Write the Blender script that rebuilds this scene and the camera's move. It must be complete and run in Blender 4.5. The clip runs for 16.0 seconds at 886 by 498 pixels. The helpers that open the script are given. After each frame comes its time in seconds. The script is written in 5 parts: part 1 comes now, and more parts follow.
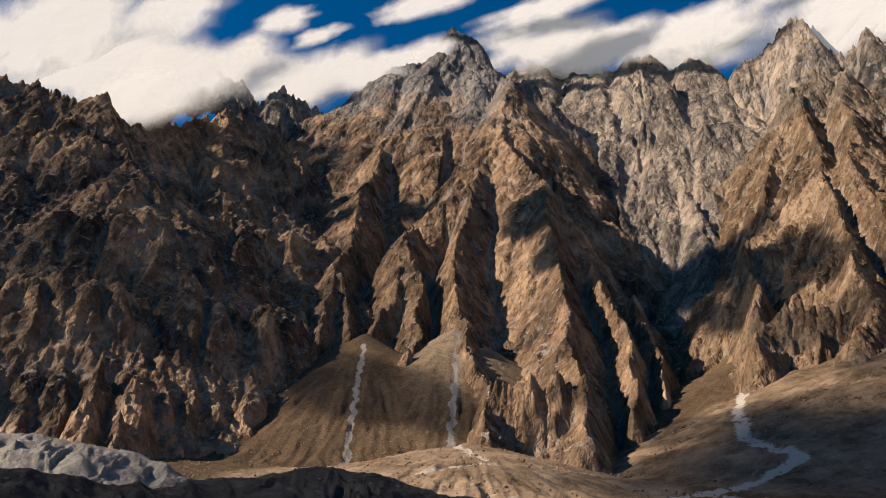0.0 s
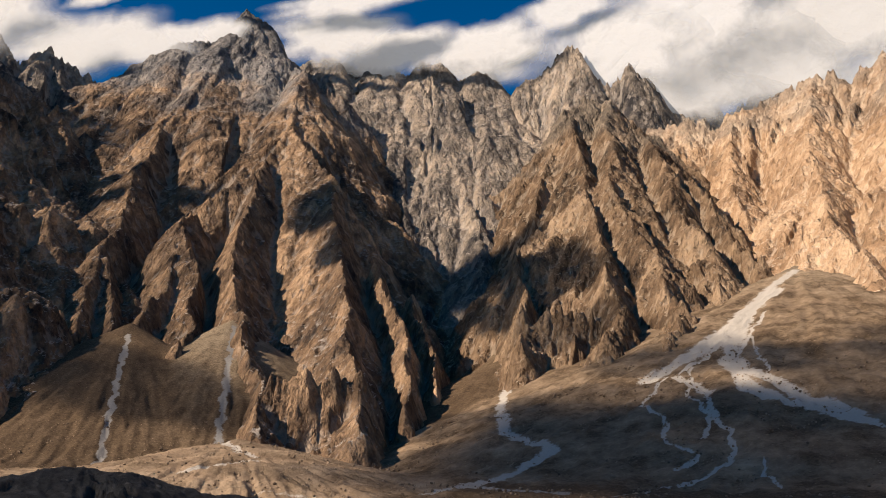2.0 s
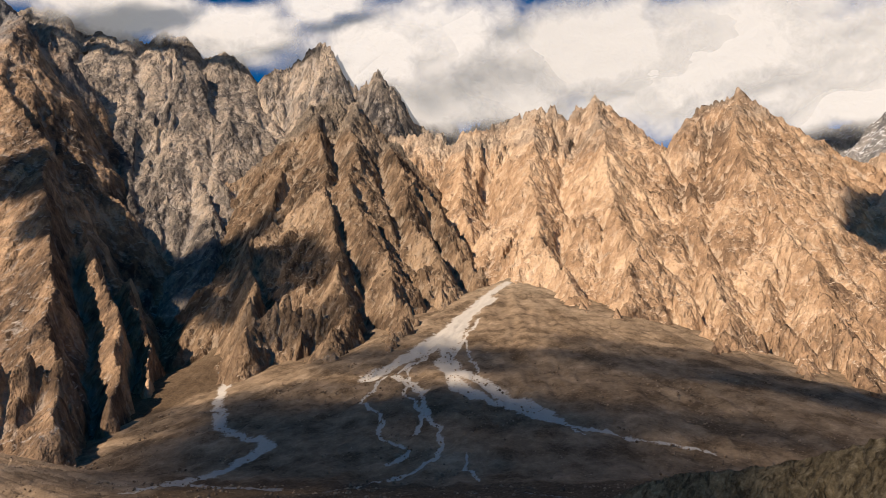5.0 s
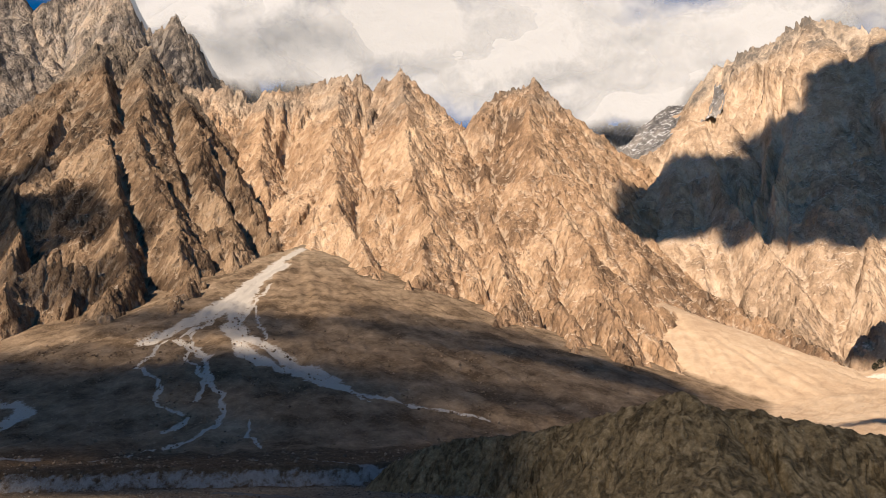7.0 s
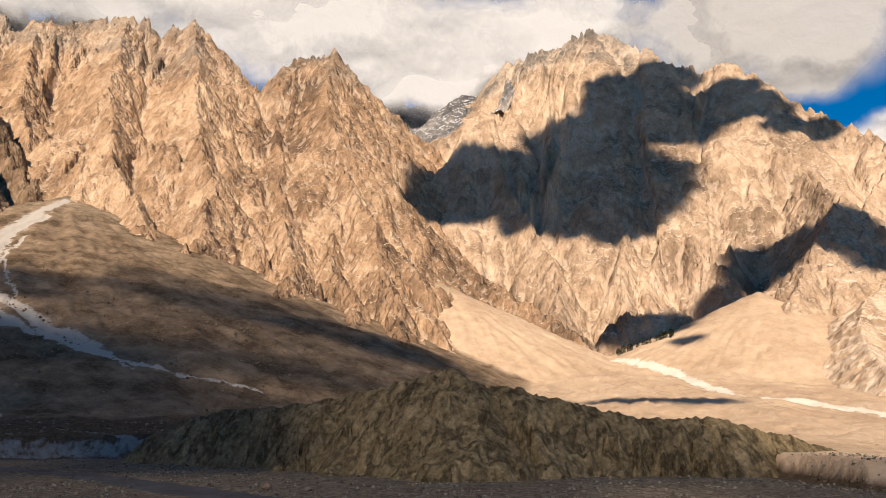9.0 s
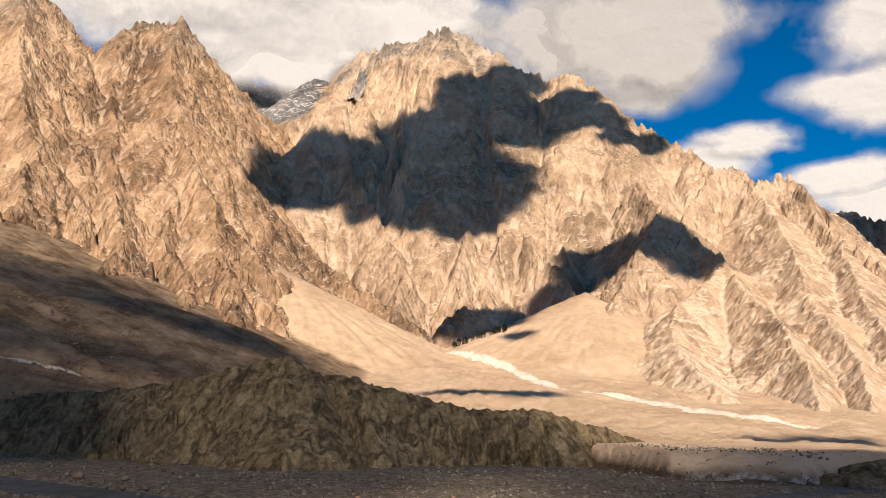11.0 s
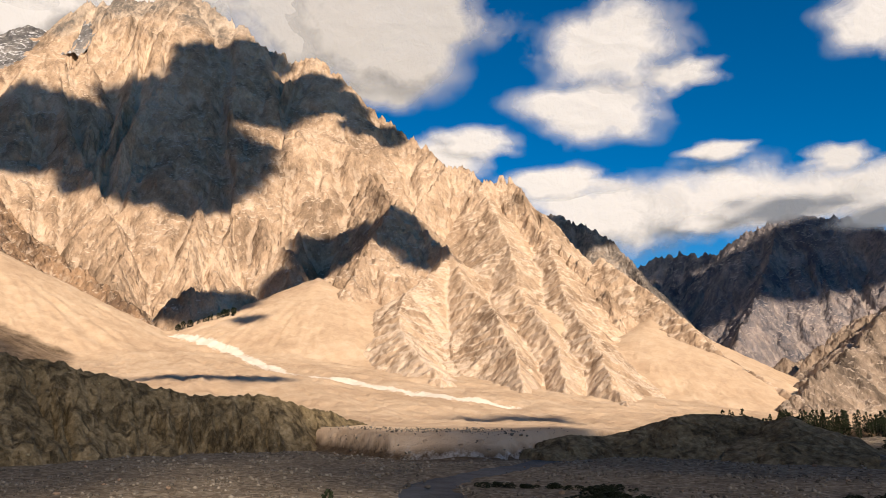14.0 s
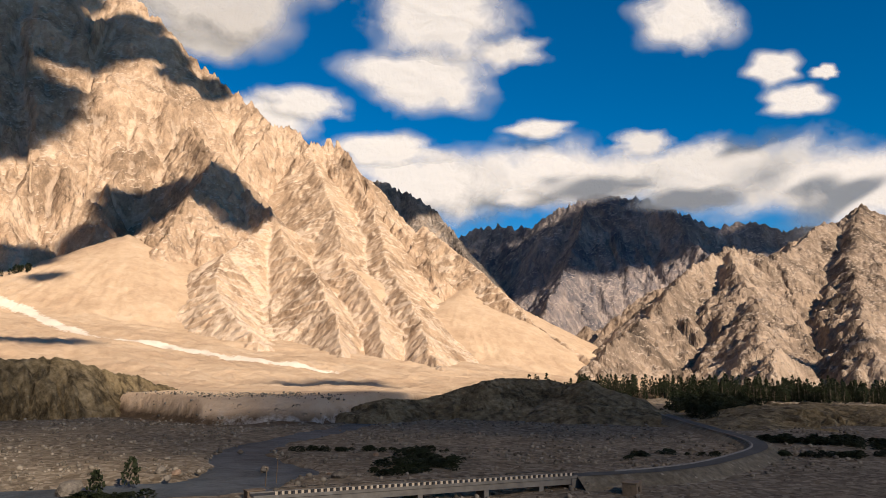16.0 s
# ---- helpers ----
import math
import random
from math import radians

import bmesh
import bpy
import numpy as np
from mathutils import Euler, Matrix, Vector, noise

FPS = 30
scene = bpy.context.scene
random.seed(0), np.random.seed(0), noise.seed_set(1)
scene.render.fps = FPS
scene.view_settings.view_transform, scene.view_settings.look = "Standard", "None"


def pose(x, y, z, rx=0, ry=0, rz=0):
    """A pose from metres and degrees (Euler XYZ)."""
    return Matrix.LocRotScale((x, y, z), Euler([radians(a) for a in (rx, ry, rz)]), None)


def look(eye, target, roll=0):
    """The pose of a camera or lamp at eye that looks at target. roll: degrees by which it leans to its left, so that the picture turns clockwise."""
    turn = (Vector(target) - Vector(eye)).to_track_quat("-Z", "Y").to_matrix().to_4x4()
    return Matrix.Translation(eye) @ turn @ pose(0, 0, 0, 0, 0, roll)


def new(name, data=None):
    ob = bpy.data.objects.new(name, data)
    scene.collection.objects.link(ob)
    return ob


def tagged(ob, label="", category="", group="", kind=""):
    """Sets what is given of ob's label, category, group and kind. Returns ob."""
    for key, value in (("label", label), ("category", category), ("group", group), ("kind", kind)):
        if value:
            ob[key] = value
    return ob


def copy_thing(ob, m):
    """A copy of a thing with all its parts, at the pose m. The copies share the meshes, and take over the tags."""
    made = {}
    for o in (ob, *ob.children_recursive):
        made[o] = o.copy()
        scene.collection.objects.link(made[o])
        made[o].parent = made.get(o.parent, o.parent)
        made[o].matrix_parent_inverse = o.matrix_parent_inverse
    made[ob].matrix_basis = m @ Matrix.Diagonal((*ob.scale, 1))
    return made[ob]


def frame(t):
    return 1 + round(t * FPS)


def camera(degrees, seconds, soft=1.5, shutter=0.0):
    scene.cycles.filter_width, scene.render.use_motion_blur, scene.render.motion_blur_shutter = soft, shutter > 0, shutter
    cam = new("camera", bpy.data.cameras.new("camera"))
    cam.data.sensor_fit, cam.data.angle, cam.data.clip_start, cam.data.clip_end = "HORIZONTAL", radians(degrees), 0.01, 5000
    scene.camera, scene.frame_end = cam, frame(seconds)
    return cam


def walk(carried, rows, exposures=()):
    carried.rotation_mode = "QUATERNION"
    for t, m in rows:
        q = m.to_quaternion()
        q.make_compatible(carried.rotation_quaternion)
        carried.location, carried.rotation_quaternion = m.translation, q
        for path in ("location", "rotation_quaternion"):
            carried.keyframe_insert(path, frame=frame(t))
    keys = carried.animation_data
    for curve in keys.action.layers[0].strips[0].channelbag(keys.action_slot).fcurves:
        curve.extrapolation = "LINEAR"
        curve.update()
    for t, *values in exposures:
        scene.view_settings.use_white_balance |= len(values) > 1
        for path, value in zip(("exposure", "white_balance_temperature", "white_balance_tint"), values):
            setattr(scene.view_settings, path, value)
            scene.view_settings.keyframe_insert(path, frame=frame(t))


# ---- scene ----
# ---- camera: it stands still and turns ----
cam = camera(59.92, 16.0, soft=0.6)
EYE = (0.0, 0.0, 35.0)
ROWS = [
    (0, 107.15, -1.64, -0.51),
    (0.5, 107.45, -1.17, -4.68),
    (1, 107.33, -0.95, -9.09),
    (1.5, 107.45, -0.8, -13.4),
    (2, 107.11, -0.23, -16.84),
    (2.5, 107.31, 0.19, -19.79),
    (3, 107.72, 0.37, -23.71),
    (3.5, 107.12, 0.67, -27.22),
    (4, 106.88, 0.88, -30.58),
    (6.5, 105.29, 0.77, -48.16),
    (7, 104.18, 1.21, -52.58),
    (7.5, 103.67, 1.04, -56.58),
    (8, 103.1, 0.88, -60.67),
    (8.5, 102.78, 0.51, -64.99),
    (9, 102.01, 0.35, -69.02),
    (11.5, 101.31, -0.94, -83.97),
    (12, 101.31, -1.1, -87.14),
    (12.5, 101.47, -0.71, -90.27),
    (13, 101.37, -0.3, -93.3),
    (13.5, 101.28, -0.34, -96.79),
    (14, 100.31, -0.11, -100.84),
    (14.5, 100.11, -0.16, -104.29),
    (15, 99.29, -0.08, -107.62),
    (15.5, 98.74, -0.29, -111.14),
    (16, 97.81, -0.47, -114.11),
]
walk(cam, [(t, pose(*EYE, rx, ry, rz)) for t, rx, ry, rz in ROWS])

# ---- daylight ----
SUN_AZ, SUN_EL = 259.0, 31.0      # bearing from +y towards +x, height, degrees
world = bpy.data.worlds.new("world")
scene.world = world
world.use_nodes = True
wn = world.node_tree.nodes
sky = wn.new("ShaderNodeTexSky")
sky.sky_type, sky.sun_disc = 'NISHITA', False
sky.sun_elevation, sky.sun_rotation = radians(SUN_EL), radians(SUN_AZ)
sky.altitude, sky.air_density, sky.dust_density, sky.ozone_density = 2500, 1.0, 0.3, 2.0
wn["Background"].inputs["Strength"].default_value = 0.058
rich = wn.new("ShaderNodeHueSaturation")
rich.inputs["Saturation"].default_value = 1.55
world.node_tree.links.new(sky.outputs[0], rich.inputs["Color"])
world.node_tree.links.new(rich.outputs[0], wn["Background"].inputs["Color"])
TO_SUN = Vector((math.sin(radians(SUN_AZ)) * math.cos(radians(SUN_EL)), math.cos(radians(SUN_AZ)) * math.cos(radians(SUN_EL)), math.sin(radians(SUN_EL))))
sun = new("sun", bpy.data.lights.new("sun", 'SUN'))
sun.data.energy, sun.data.angle, sun.data.color = 4.6, radians(0.6), (1.0, 0.825, 0.655)
sun.matrix_world = look(TO_SUN * 3000, (0, 0, 0))
scene.view_settings.exposure = 0.78

scene.cycles.transparent_max_bounces = 32

# ---- materials ----
def material(name, rough=0.9):
    m = bpy.data.materials.new(name)
    m.use_nodes = True
    b = m.node_tree.nodes["Principled BSDF"]
    b.inputs["Roughness"].default_value = rough
    b.inputs["Specular IOR Level"].default_value = 0.15
    return m, m.node_tree, b


def node(tree, kind, **values):
    n = tree.nodes.new(kind)
    for key, v in values.items():
        n.inputs[key.replace("_", " ")].default_value = v
    return n


def mapped(tree, scale, stretch=(1, 1, 1)):
    """World-size coordinates, in units of scale metres."""
    geo = tree.nodes.new("ShaderNodeNewGeometry")
    m = tree.nodes.new("ShaderNodeMapping")
    m.inputs["Scale"].default_value = tuple(s / scale for s in stretch)
    tree.links.new(geo.outputs["Position"], m.inputs["Vector"])
    return m.outputs[0]


def noise_at(tree, scale, detail=6, rough=0.6, stretch=(1, 1, 1), distortion=0.0):
    n = node(tree, "ShaderNodeTexNoise", Scale=1.0, Detail=detail, Roughness=rough, Distortion=distortion)
    tree.links.new(mapped(tree, scale, stretch), n.inputs["Vector"])
    return n.outputs["Fac"]


def steps(tree, fac, *stops):
    r = tree.nodes.new("ShaderNodeValToRGB")
    e = r.color_ramp.elements
    while len(e) < len(stops):
        e.new(0.5)
    for el, (at, col) in zip(e, stops):
        el.position = at
        el.color = (*col, 1) if len(col) == 3 else col
    tree.links.new(fac, r.inputs[0])
    return r.outputs[0]


def mixed(tree, fac, a, b, how='MIX'):
    m = tree.nodes.new("ShaderNodeMix")
    m.data_type, m.blend_type = 'RGBA', how
    for sock, v in ((m.inputs[0], fac), (m.inputs[6], a), (m.inputs[7], b)):
        if isinstance(v, (int, float)):
            sock.default_value = v
        elif isinstance(v, tuple):
            sock.default_value = (*v, 1)
        else:
            tree.links.new(v, sock)
    return m.outputs[2]


def calc(tree, op, a, b=0.0, c=0.0):
    m = tree.nodes.new("ShaderNodeMath")
    m.operation = op
    for i, v in enumerate((a, b, c)):
        if isinstance(v, (int, float)):
            m.inputs[i].default_value = v
        else:
            tree.links.new(v, m.inputs[i])
    return m.outputs[0]


def attribute(tree, name):
    a = tree.nodes.new("ShaderNodeAttribute")
    a.attribute_name = name
    return a.outputs["Fac"]


def bumped(tree, bsdf, height, distance, strength=1.0):
    b = node(tree, "ShaderNodeBump", Strength=strength, Distance=distance)
    tree.links.new(height, b.inputs["Height"])
    tree.links.new(b.outputs[0], bsdf.inputs["Normal"])


def rock(name, dark, mid, light, scree, streak=0.5, snow=0.0, high=None, rise=1300.0, craggy=1.0, blotch=0.8):
    """Cliff rock: tone by noise at three sizes, streaks down the slope, pale scree in gullies and where it lies flatter, greyer high up."""
    m, t, b = material(name, 0.92)
    big = noise_at(t, 520, 5, 0.6, (1, 1, 0.7), 0.6)
    where = noise_at(t, 380, 4, 0.5)
    fine = noise_at(t, 42, 10, 0.7, (1, 1, 0.6), 0.4)
    grain = noise_at(t, 8, 7, 0.72)
    patch = noise_at(t, 150, 5, 0.6, (1, 1, 0.55), 0.8)
    tone = calc(t, 'ADD', calc(t, 'ADD', calc(t, 'MULTIPLY', big, 0.3), calc(t, 'MULTIPLY', patch, 0.32)), calc(t, 'ADD', calc(t, 'MULTIPLY', fine, 0.25), calc(t, 'MULTIPLY', grain, 0.13)))
    col = steps(t, tone, (0.42, dark), (0.5, mid), (0.58, light))
    geo = t.nodes.new("ShaderNodeNewGeometry")
    spot = t.nodes.new("ShaderNodeSeparateXYZ")
    t.links.new(geo.outputs["Position"], spot.inputs[0])
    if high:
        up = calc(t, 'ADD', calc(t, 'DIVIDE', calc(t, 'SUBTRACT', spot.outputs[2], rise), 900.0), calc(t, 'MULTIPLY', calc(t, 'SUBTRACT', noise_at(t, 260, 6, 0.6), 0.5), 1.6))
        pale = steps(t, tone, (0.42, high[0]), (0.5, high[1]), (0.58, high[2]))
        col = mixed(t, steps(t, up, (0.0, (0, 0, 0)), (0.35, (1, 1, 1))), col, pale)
    down = noise_at(t, 26, 8, 0.65, (1, 1, 0.12), 0.7)
    col = mixed(t, calc(t, 'MULTIPLY', steps(t, down, (0.54, (0, 0, 0)), (0.7, (streak, streak, streak))), steps(t, where, (0.42, (0, 0, 0)), (0.6, (1, 1, 1)))), col, scree)
    dn = noise_at(t, 50, 9, 0.7, (1, 1, 0.2), 1.0)
    col = mixed(t, calc(t, 'MULTIPLY', steps(t, dn, (0.34, (blotch, blotch, blotch)), (0.47, (0, 0, 0))), steps(t, where, (0.4, (1, 1, 1)), (0.6, (0.25, 0.25, 0.25)))), col, dark)
    sep = t.nodes.new("ShaderNodeSeparateXYZ")
    t.links.new(geo.outputs["True Normal"], sep.inputs[0])
    flat = calc(t, 'ADD', sep.outputs[2], calc(t, 'MULTIPLY', calc(t, 'SUBTRACT', fine, 0.5), 0.5))
    lies = calc(t, 'MAXIMUM', steps(t, flat, (0.66, (0, 0, 0)), (0.84, (1, 1, 1))), steps(t, calc(t, 'ADD', attribute(t, "hollow"), calc(t, 'MULTIPLY', calc(t, 'SUBTRACT', grain, 0.5), 0.8)), (0.3, (0, 0, 0)), (0.75, (streak, streak, streak))))
    col = mixed(t, lies, col, scree)
    if snow:
        white = calc(t, 'ADD', flat, calc(t, 'MULTIPLY', noise_at(t, 160, 5), 0.4))
        col = mixed(t, steps(t, white, (0.8, (0, 0, 0)), (0.92, (snow, snow, snow))), col, (0.8, 0.82, 0.85))
    t.links.new(col, b.inputs["Base Color"])
    crag = t.nodes.new("ShaderNodeTexNoise")
    crag.noise_type = 'RIDGED_MULTIFRACTAL'
    for key, v in (("Scale", 1.0), ("Detail", 9.0), ("Roughness", 0.62), ("Lacunarity", 2.1), ("Offset", 0.9), ("Gain", 2.0)):
        crag.inputs[key].default_value = v
    t.links.new(mapped(t, 120, (1, 1, 0.75)), crag.inputs["Vector"])
    facet = node(t, "ShaderNodeTexVoronoi", Scale=1.0, Detail=3.0, Roughness=0.55, Lacunarity=2.2, Randomness=1.0)
    t.links.new(mapped(t, 34, (1, 1, 0.55)), facet.inputs["Vector"])
    relief = calc(t, 'ADD', calc(t, 'ADD', calc(t, 'MULTIPLY', crag.outputs["Fac"], 11.0), calc(t, 'MULTIPLY', facet.outputs["Distance"], -13.0)), calc(t, 'ADD', calc(t, 'MULTIPLY', fine, 9.0), calc(t, 'MULTIPLY', grain, 3.5)))
    bumped(t, b, relief, min(1.6, 0.08 + craggy))
    return m


def gravel(name, dark, mid, light, size=2.0, rim=None, stones=0.5, cracks=0.0):
    """Loose stony ground with scattered pale stones; where the mesh carries "gravel", the wash of stream beds, and sand and scree likewise."""
    m, t, b = material(name, 0.95)
    big = noise_at(t, size * 70, 6, 0.62)
    mid_n = noise_at(t, size * 14, 7, 0.68, (1, 1, 0.5), 0.5)
    fine = noise_at(t, size * 2.2, 8, 0.72)
    tone = calc(t, 'ADD', calc(t, 'MULTIPLY', big, 0.14), calc(t, 'ADD', calc(t, 'MULTIPLY', mid_n, 0.3), calc(t, 'MULTIPLY', fine, 0.56)))
    col = steps(t, tone, (0.38, dark), (0.5, mid), (0.62, light))
    v = node(t, "ShaderNodeTexVoronoi", Scale=1.0, Randomness=1.0)
    t.links.new(mapped(t, size * 2.4), v.inputs["Vector"])
    pick = t.nodes.new("ShaderNodeSeparateColor")
    t.links.new(v.outputs["Color"], pick.inputs[0])
    few = calc(t, 'MULTIPLY', steps(t, v.outputs["Distance"], (0.16, (1, 1, 1)), (0.26, (0, 0, 0))), calc(t, 'GREATER_THAN', pick.outputs[0], 0.86))
    col = mixed(t, calc(t, 'MULTIPLY', few, stones), col, tuple(min(0.6, 2.0 * c) for c in light))
    if cracks:
        rift = noise_at(t, 9, 7, 0.68, (1, 1, 0.22), 1.2)
        col = mixed(t, steps(t, rift, (0.38, (cracks, cracks, cracks)), (0.47, (0, 0, 0))), col, tuple(0.45 * c for c in dark))
    if rim:
        pale = calc(t, 'ADD', attribute(t, "scree"), calc(t, 'MULTIPLY', calc(t, 'SUBTRACT', noise_at(t, 45, 6, 0.65), 0.5), 0.6))
        col = mixed(t, steps(t, pale, (0.3, (0, 0, 0)), (0.75, (0.8, 0.8, 0.8))), col, mixed(t, steps(t, tone, (0.4, (0, 0, 0)), (0.6, (1, 1, 1))), (0.11, 0.083, 0.053), (0.36, 0.285, 0.195)))
        cell = node(t, "ShaderNodeTexVoronoi", Scale=1.0, Randomness=1.0)
        t.links.new(mapped(t, 1.7), cell.inputs["Vector"])
        tint = t.nodes.new("ShaderNodeSeparateColor")
        t.links.new(cell.outputs["Color"], tint.inputs[0])
        pebbles = steps(t, calc(t, 'ADD', calc(t, 'MULTIPLY', tint.outputs[0], 0.6), calc(t, 'MULTIPLY', fine, 0.5)), (0.22, (0.05, 0.043, 0.032)), (0.55, (0.17, 0.148, 0.112)), (0.92, (0.42, 0.375, 0.3)))
        col = mixed(t, calc(t, 'MULTIPLY', attribute(t, "pebble"), 0.45), col, pebbles)
        sand = calc(t, 'ADD', attribute(t, "sand"), calc(t, 'MULTIPLY', calc(t, 'SUBTRACT', noise_at(t, 60, 7, 0.68), 0.5), 0.6))
        sandy = steps(t, calc(t, 'ADD', calc(t, 'MULTIPLY', big, 0.5), calc(t, 'MULTIPLY', mid_n, 0.5)), (0.36, (0.4, 0.28, 0.18)), (0.5, (0.5, 0.365, 0.24)), (0.62, (0.57, 0.435, 0.3)))
        col = mixed(t, steps(t, sand, (0.35, (0, 0, 0)), (0.7, (1, 1, 1))), col, sandy)
        wash = calc(t, 'ADD', attribute(t, "gravel"), calc(t, 'MULTIPLY', calc(t, 'SUBTRACT', noise_at(t, 11, 9, 0.75), 0.5), 1.3))
        col = mixed(t, steps(t, wash, (0.4, (0, 0, 0)), (0.6, (1, 1, 1))), col, mixed(t, attribute(t, "sand"), mixed(t, fine, tuple(0.35 * c for c in rim), rim), (0.72, 0.64, 0.53)))
    t.links.new(col, b.inputs["Base Color"])
    relief = calc(t, 'ADD', calc(t, 'MULTIPLY', mid_n, 1.0), calc(t, 'ADD', calc(t, 'MULTIPLY', fine, 0.8), calc(t, 'MULTIPLY', few, 0.5)))
    if cracks:
        relief = calc(t, 'ADD', relief, calc(t, 'MULTIPLY', calc(t, 'MINIMUM', rift, 0.5), 5.0))
    bumped(t, b, relief, size * 1.3)
    return m


HIGH_GREY = ((0.045, 0.047, 0.054), (0.16, 0.15, 0.145), (0.32, 0.29, 0.26))
ROCK_BROWN = rock("rock_brown", (0.035, 0.027, 0.023), (0.2, 0.13, 0.08), (0.5, 0.335, 0.205), (0.38, 0.33, 0.28), 0.45, craggy=1.0, high=HIGH_GREY, rise=1650.0)
ROCK_GREY = rock("rock_grey", (0.04, 0.038, 0.04), (0.2, 0.168, 0.138), (0.47, 0.375, 0.285), (0.42, 0.37, 0.32), 0.5, craggy=1.1)
ROCK_GOLD = rock("rock_gold", (0.15, 0.096, 0.06), (0.36, 0.232, 0.138), (0.58, 0.41, 0.265), (0.58, 0.46, 0.34), 0.5, craggy=0.8, blotch=0.42, high=((0.14, 0.11, 0.085), (0.29, 0.22, 0.16), (0.46, 0.36, 0.265)), rise=1500.0)
ROCK_OCHRE = rock("rock_ochre", (0.042, 0.03, 0.021), (0.165, 0.108, 0.066), (0.37, 0.26, 0.165), (0.4, 0.32, 0.235), 0.5, craggy=0.95, high=((0.09, 0.075, 0.062), (0.2, 0.16, 0.12), (0.4, 0.32, 0.24)), rise=1400.0)
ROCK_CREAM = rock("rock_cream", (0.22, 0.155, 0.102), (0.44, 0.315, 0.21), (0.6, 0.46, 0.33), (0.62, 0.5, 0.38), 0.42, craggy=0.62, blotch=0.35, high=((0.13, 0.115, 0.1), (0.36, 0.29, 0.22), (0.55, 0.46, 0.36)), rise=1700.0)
ROCK_TAWNY = rock("rock_tawny", (0.1, 0.078, 0.06), (0.25, 0.19, 0.14), (0.42, 0.325, 0.24), (0.42, 0.34, 0.265), 0.5, craggy=0.7, blotch=0.6)
ROCK_PALE = rock("rock_pale", (0.24, 0.165, 0.105), (0.43, 0.31, 0.205), (0.56, 0.43, 0.31), (0.6, 0.475, 0.35), 0.9, craggy=0.3, blotch=0.35)
ROCK_SNOW = rock("rock_snow", (0.08, 0.08, 0.085), (0.19, 0.18, 0.17), (0.34, 0.31, 0.28), (0.4, 0.38, 0.36), 0.4, snow=0.6)
# blue haze of distance is put into this rock's darker tones
ROCK_HAZED = rock("rock_hazed", (0.075, 0.08, 0.1), (0.2, 0.175, 0.17), (0.38, 0.31, 0.27), (0.42, 0.36, 0.32), 0.4, craggy=0.8)
GRAVEL_DARK = gravel("gravel_dark", (0.03, 0.03, 0.028), (0.06, 0.056, 0.05), (0.1, 0.095, 0.085))
SCREE_GREY = gravel("scree_grey", (0.075, 0.064, 0.045), (0.145, 0.123, 0.088), (0.24, 0.207, 0.152), 1.0)
GRAVEL_PALE = gravel("gravel_pale", (0.15, 0.135, 0.12), (0.27, 0.25, 0.22), (0.38, 0.35, 0.31))
EARTH = gravel("earth", (0.07, 0.052, 0.027), (0.185, 0.14, 0.075), (0.33, 0.257, 0.15), 1.6, stones=0.25, cracks=0.5)
GROUND = gravel("ground_stone", (0.045, 0.029, 0.017), (0.093, 0.062, 0.036), (0.165, 0.117, 0.073), 2.2, rim=(0.34, 0.325, 0.305))



def cloud_material(name, glow=0.0, white_=0.45):
    """Cloud: white droplets that pass light on inside, thinning to nothing at a ragged rim."""
    m = bpy.data.materials.new(name)
    m.use_nodes = True
    t = m.node_tree
    t.nodes.remove(t.nodes["Principled BSDF"])
    puff = calc(t, 'ADD', calc(t, 'MULTIPLY', noise_at(t, 480, 5, 0.5, (1, 1, 1.2), 0.2), 0.62), calc(t, 'MULTIPLY', noise_at(t, 130, 8, 0.6, (1, 1, 1.1), 0.3), 0.38))
    swell = node(t, "ShaderNodeBump", Strength=0.45, Distance=260.0)
    t.links.new(puff, swell.inputs["Height"])
    lean = t.nodes.new("ShaderNodeVectorMath")
    lean.operation = 'ADD'
    t.links.new(swell.outputs[0], lean.inputs[0])
    lean.inputs[1].default_value = TO_SUN * 1.1
    white = node(t, "ShaderNodeBsdfDiffuse", Color=(white_, 1.01 * white_, 1.03 * white_, 1))
    inner = node(t, "ShaderNodeBsdfTranslucent", Color=(white_, 1.01 * white_, 1.03 * white_, 1))
    for n in (white, inner):
        t.links.new(lean.outputs[0], n.inputs["Normal"])
    both = node(t, "ShaderNodeMixShader", Fac=0.3)
    t.links.new(white.outputs[0], both.inputs[1])
    t.links.new(inner.outputs[0], both.inputs[2])
    thick = calc(t, 'ADD', calc(t, 'MULTIPLY', attribute(t, "body"), 1.6), calc(t, 'MULTIPLY', calc(t, 'SUBTRACT', puff, 0.5), 2.7))
    alpha = calc(t, 'MULTIPLY', calc(t, 'MULTIPLY', steps(t, attribute(t, "body"), (0.0, (0, 0, 0)), (0.4, (1, 1, 1))), steps(t, thick, (0.05, (0, 0, 0)), (0.9, (1, 1, 1)))), attribute(t, "veil"))
    body = both.outputs[0]
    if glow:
        # even glow added to lift dark streaks, standing in for scattered light
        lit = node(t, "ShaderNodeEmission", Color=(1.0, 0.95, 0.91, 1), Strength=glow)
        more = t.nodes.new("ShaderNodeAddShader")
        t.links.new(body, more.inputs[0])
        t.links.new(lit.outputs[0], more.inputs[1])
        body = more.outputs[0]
    clear = t.nodes.new("ShaderNodeBsdfTransparent")
    whole = t.nodes.new("ShaderNodeMixShader")
    t.links.new(alpha, whole.inputs[0])
    t.links.new(clear.outputs[0], whole.inputs[1])
    t.links.new(body, whole.inputs[2])
    t.links.new(whole.outputs[0], t.nodes["Material Output"].inputs["Surface"])
    return m


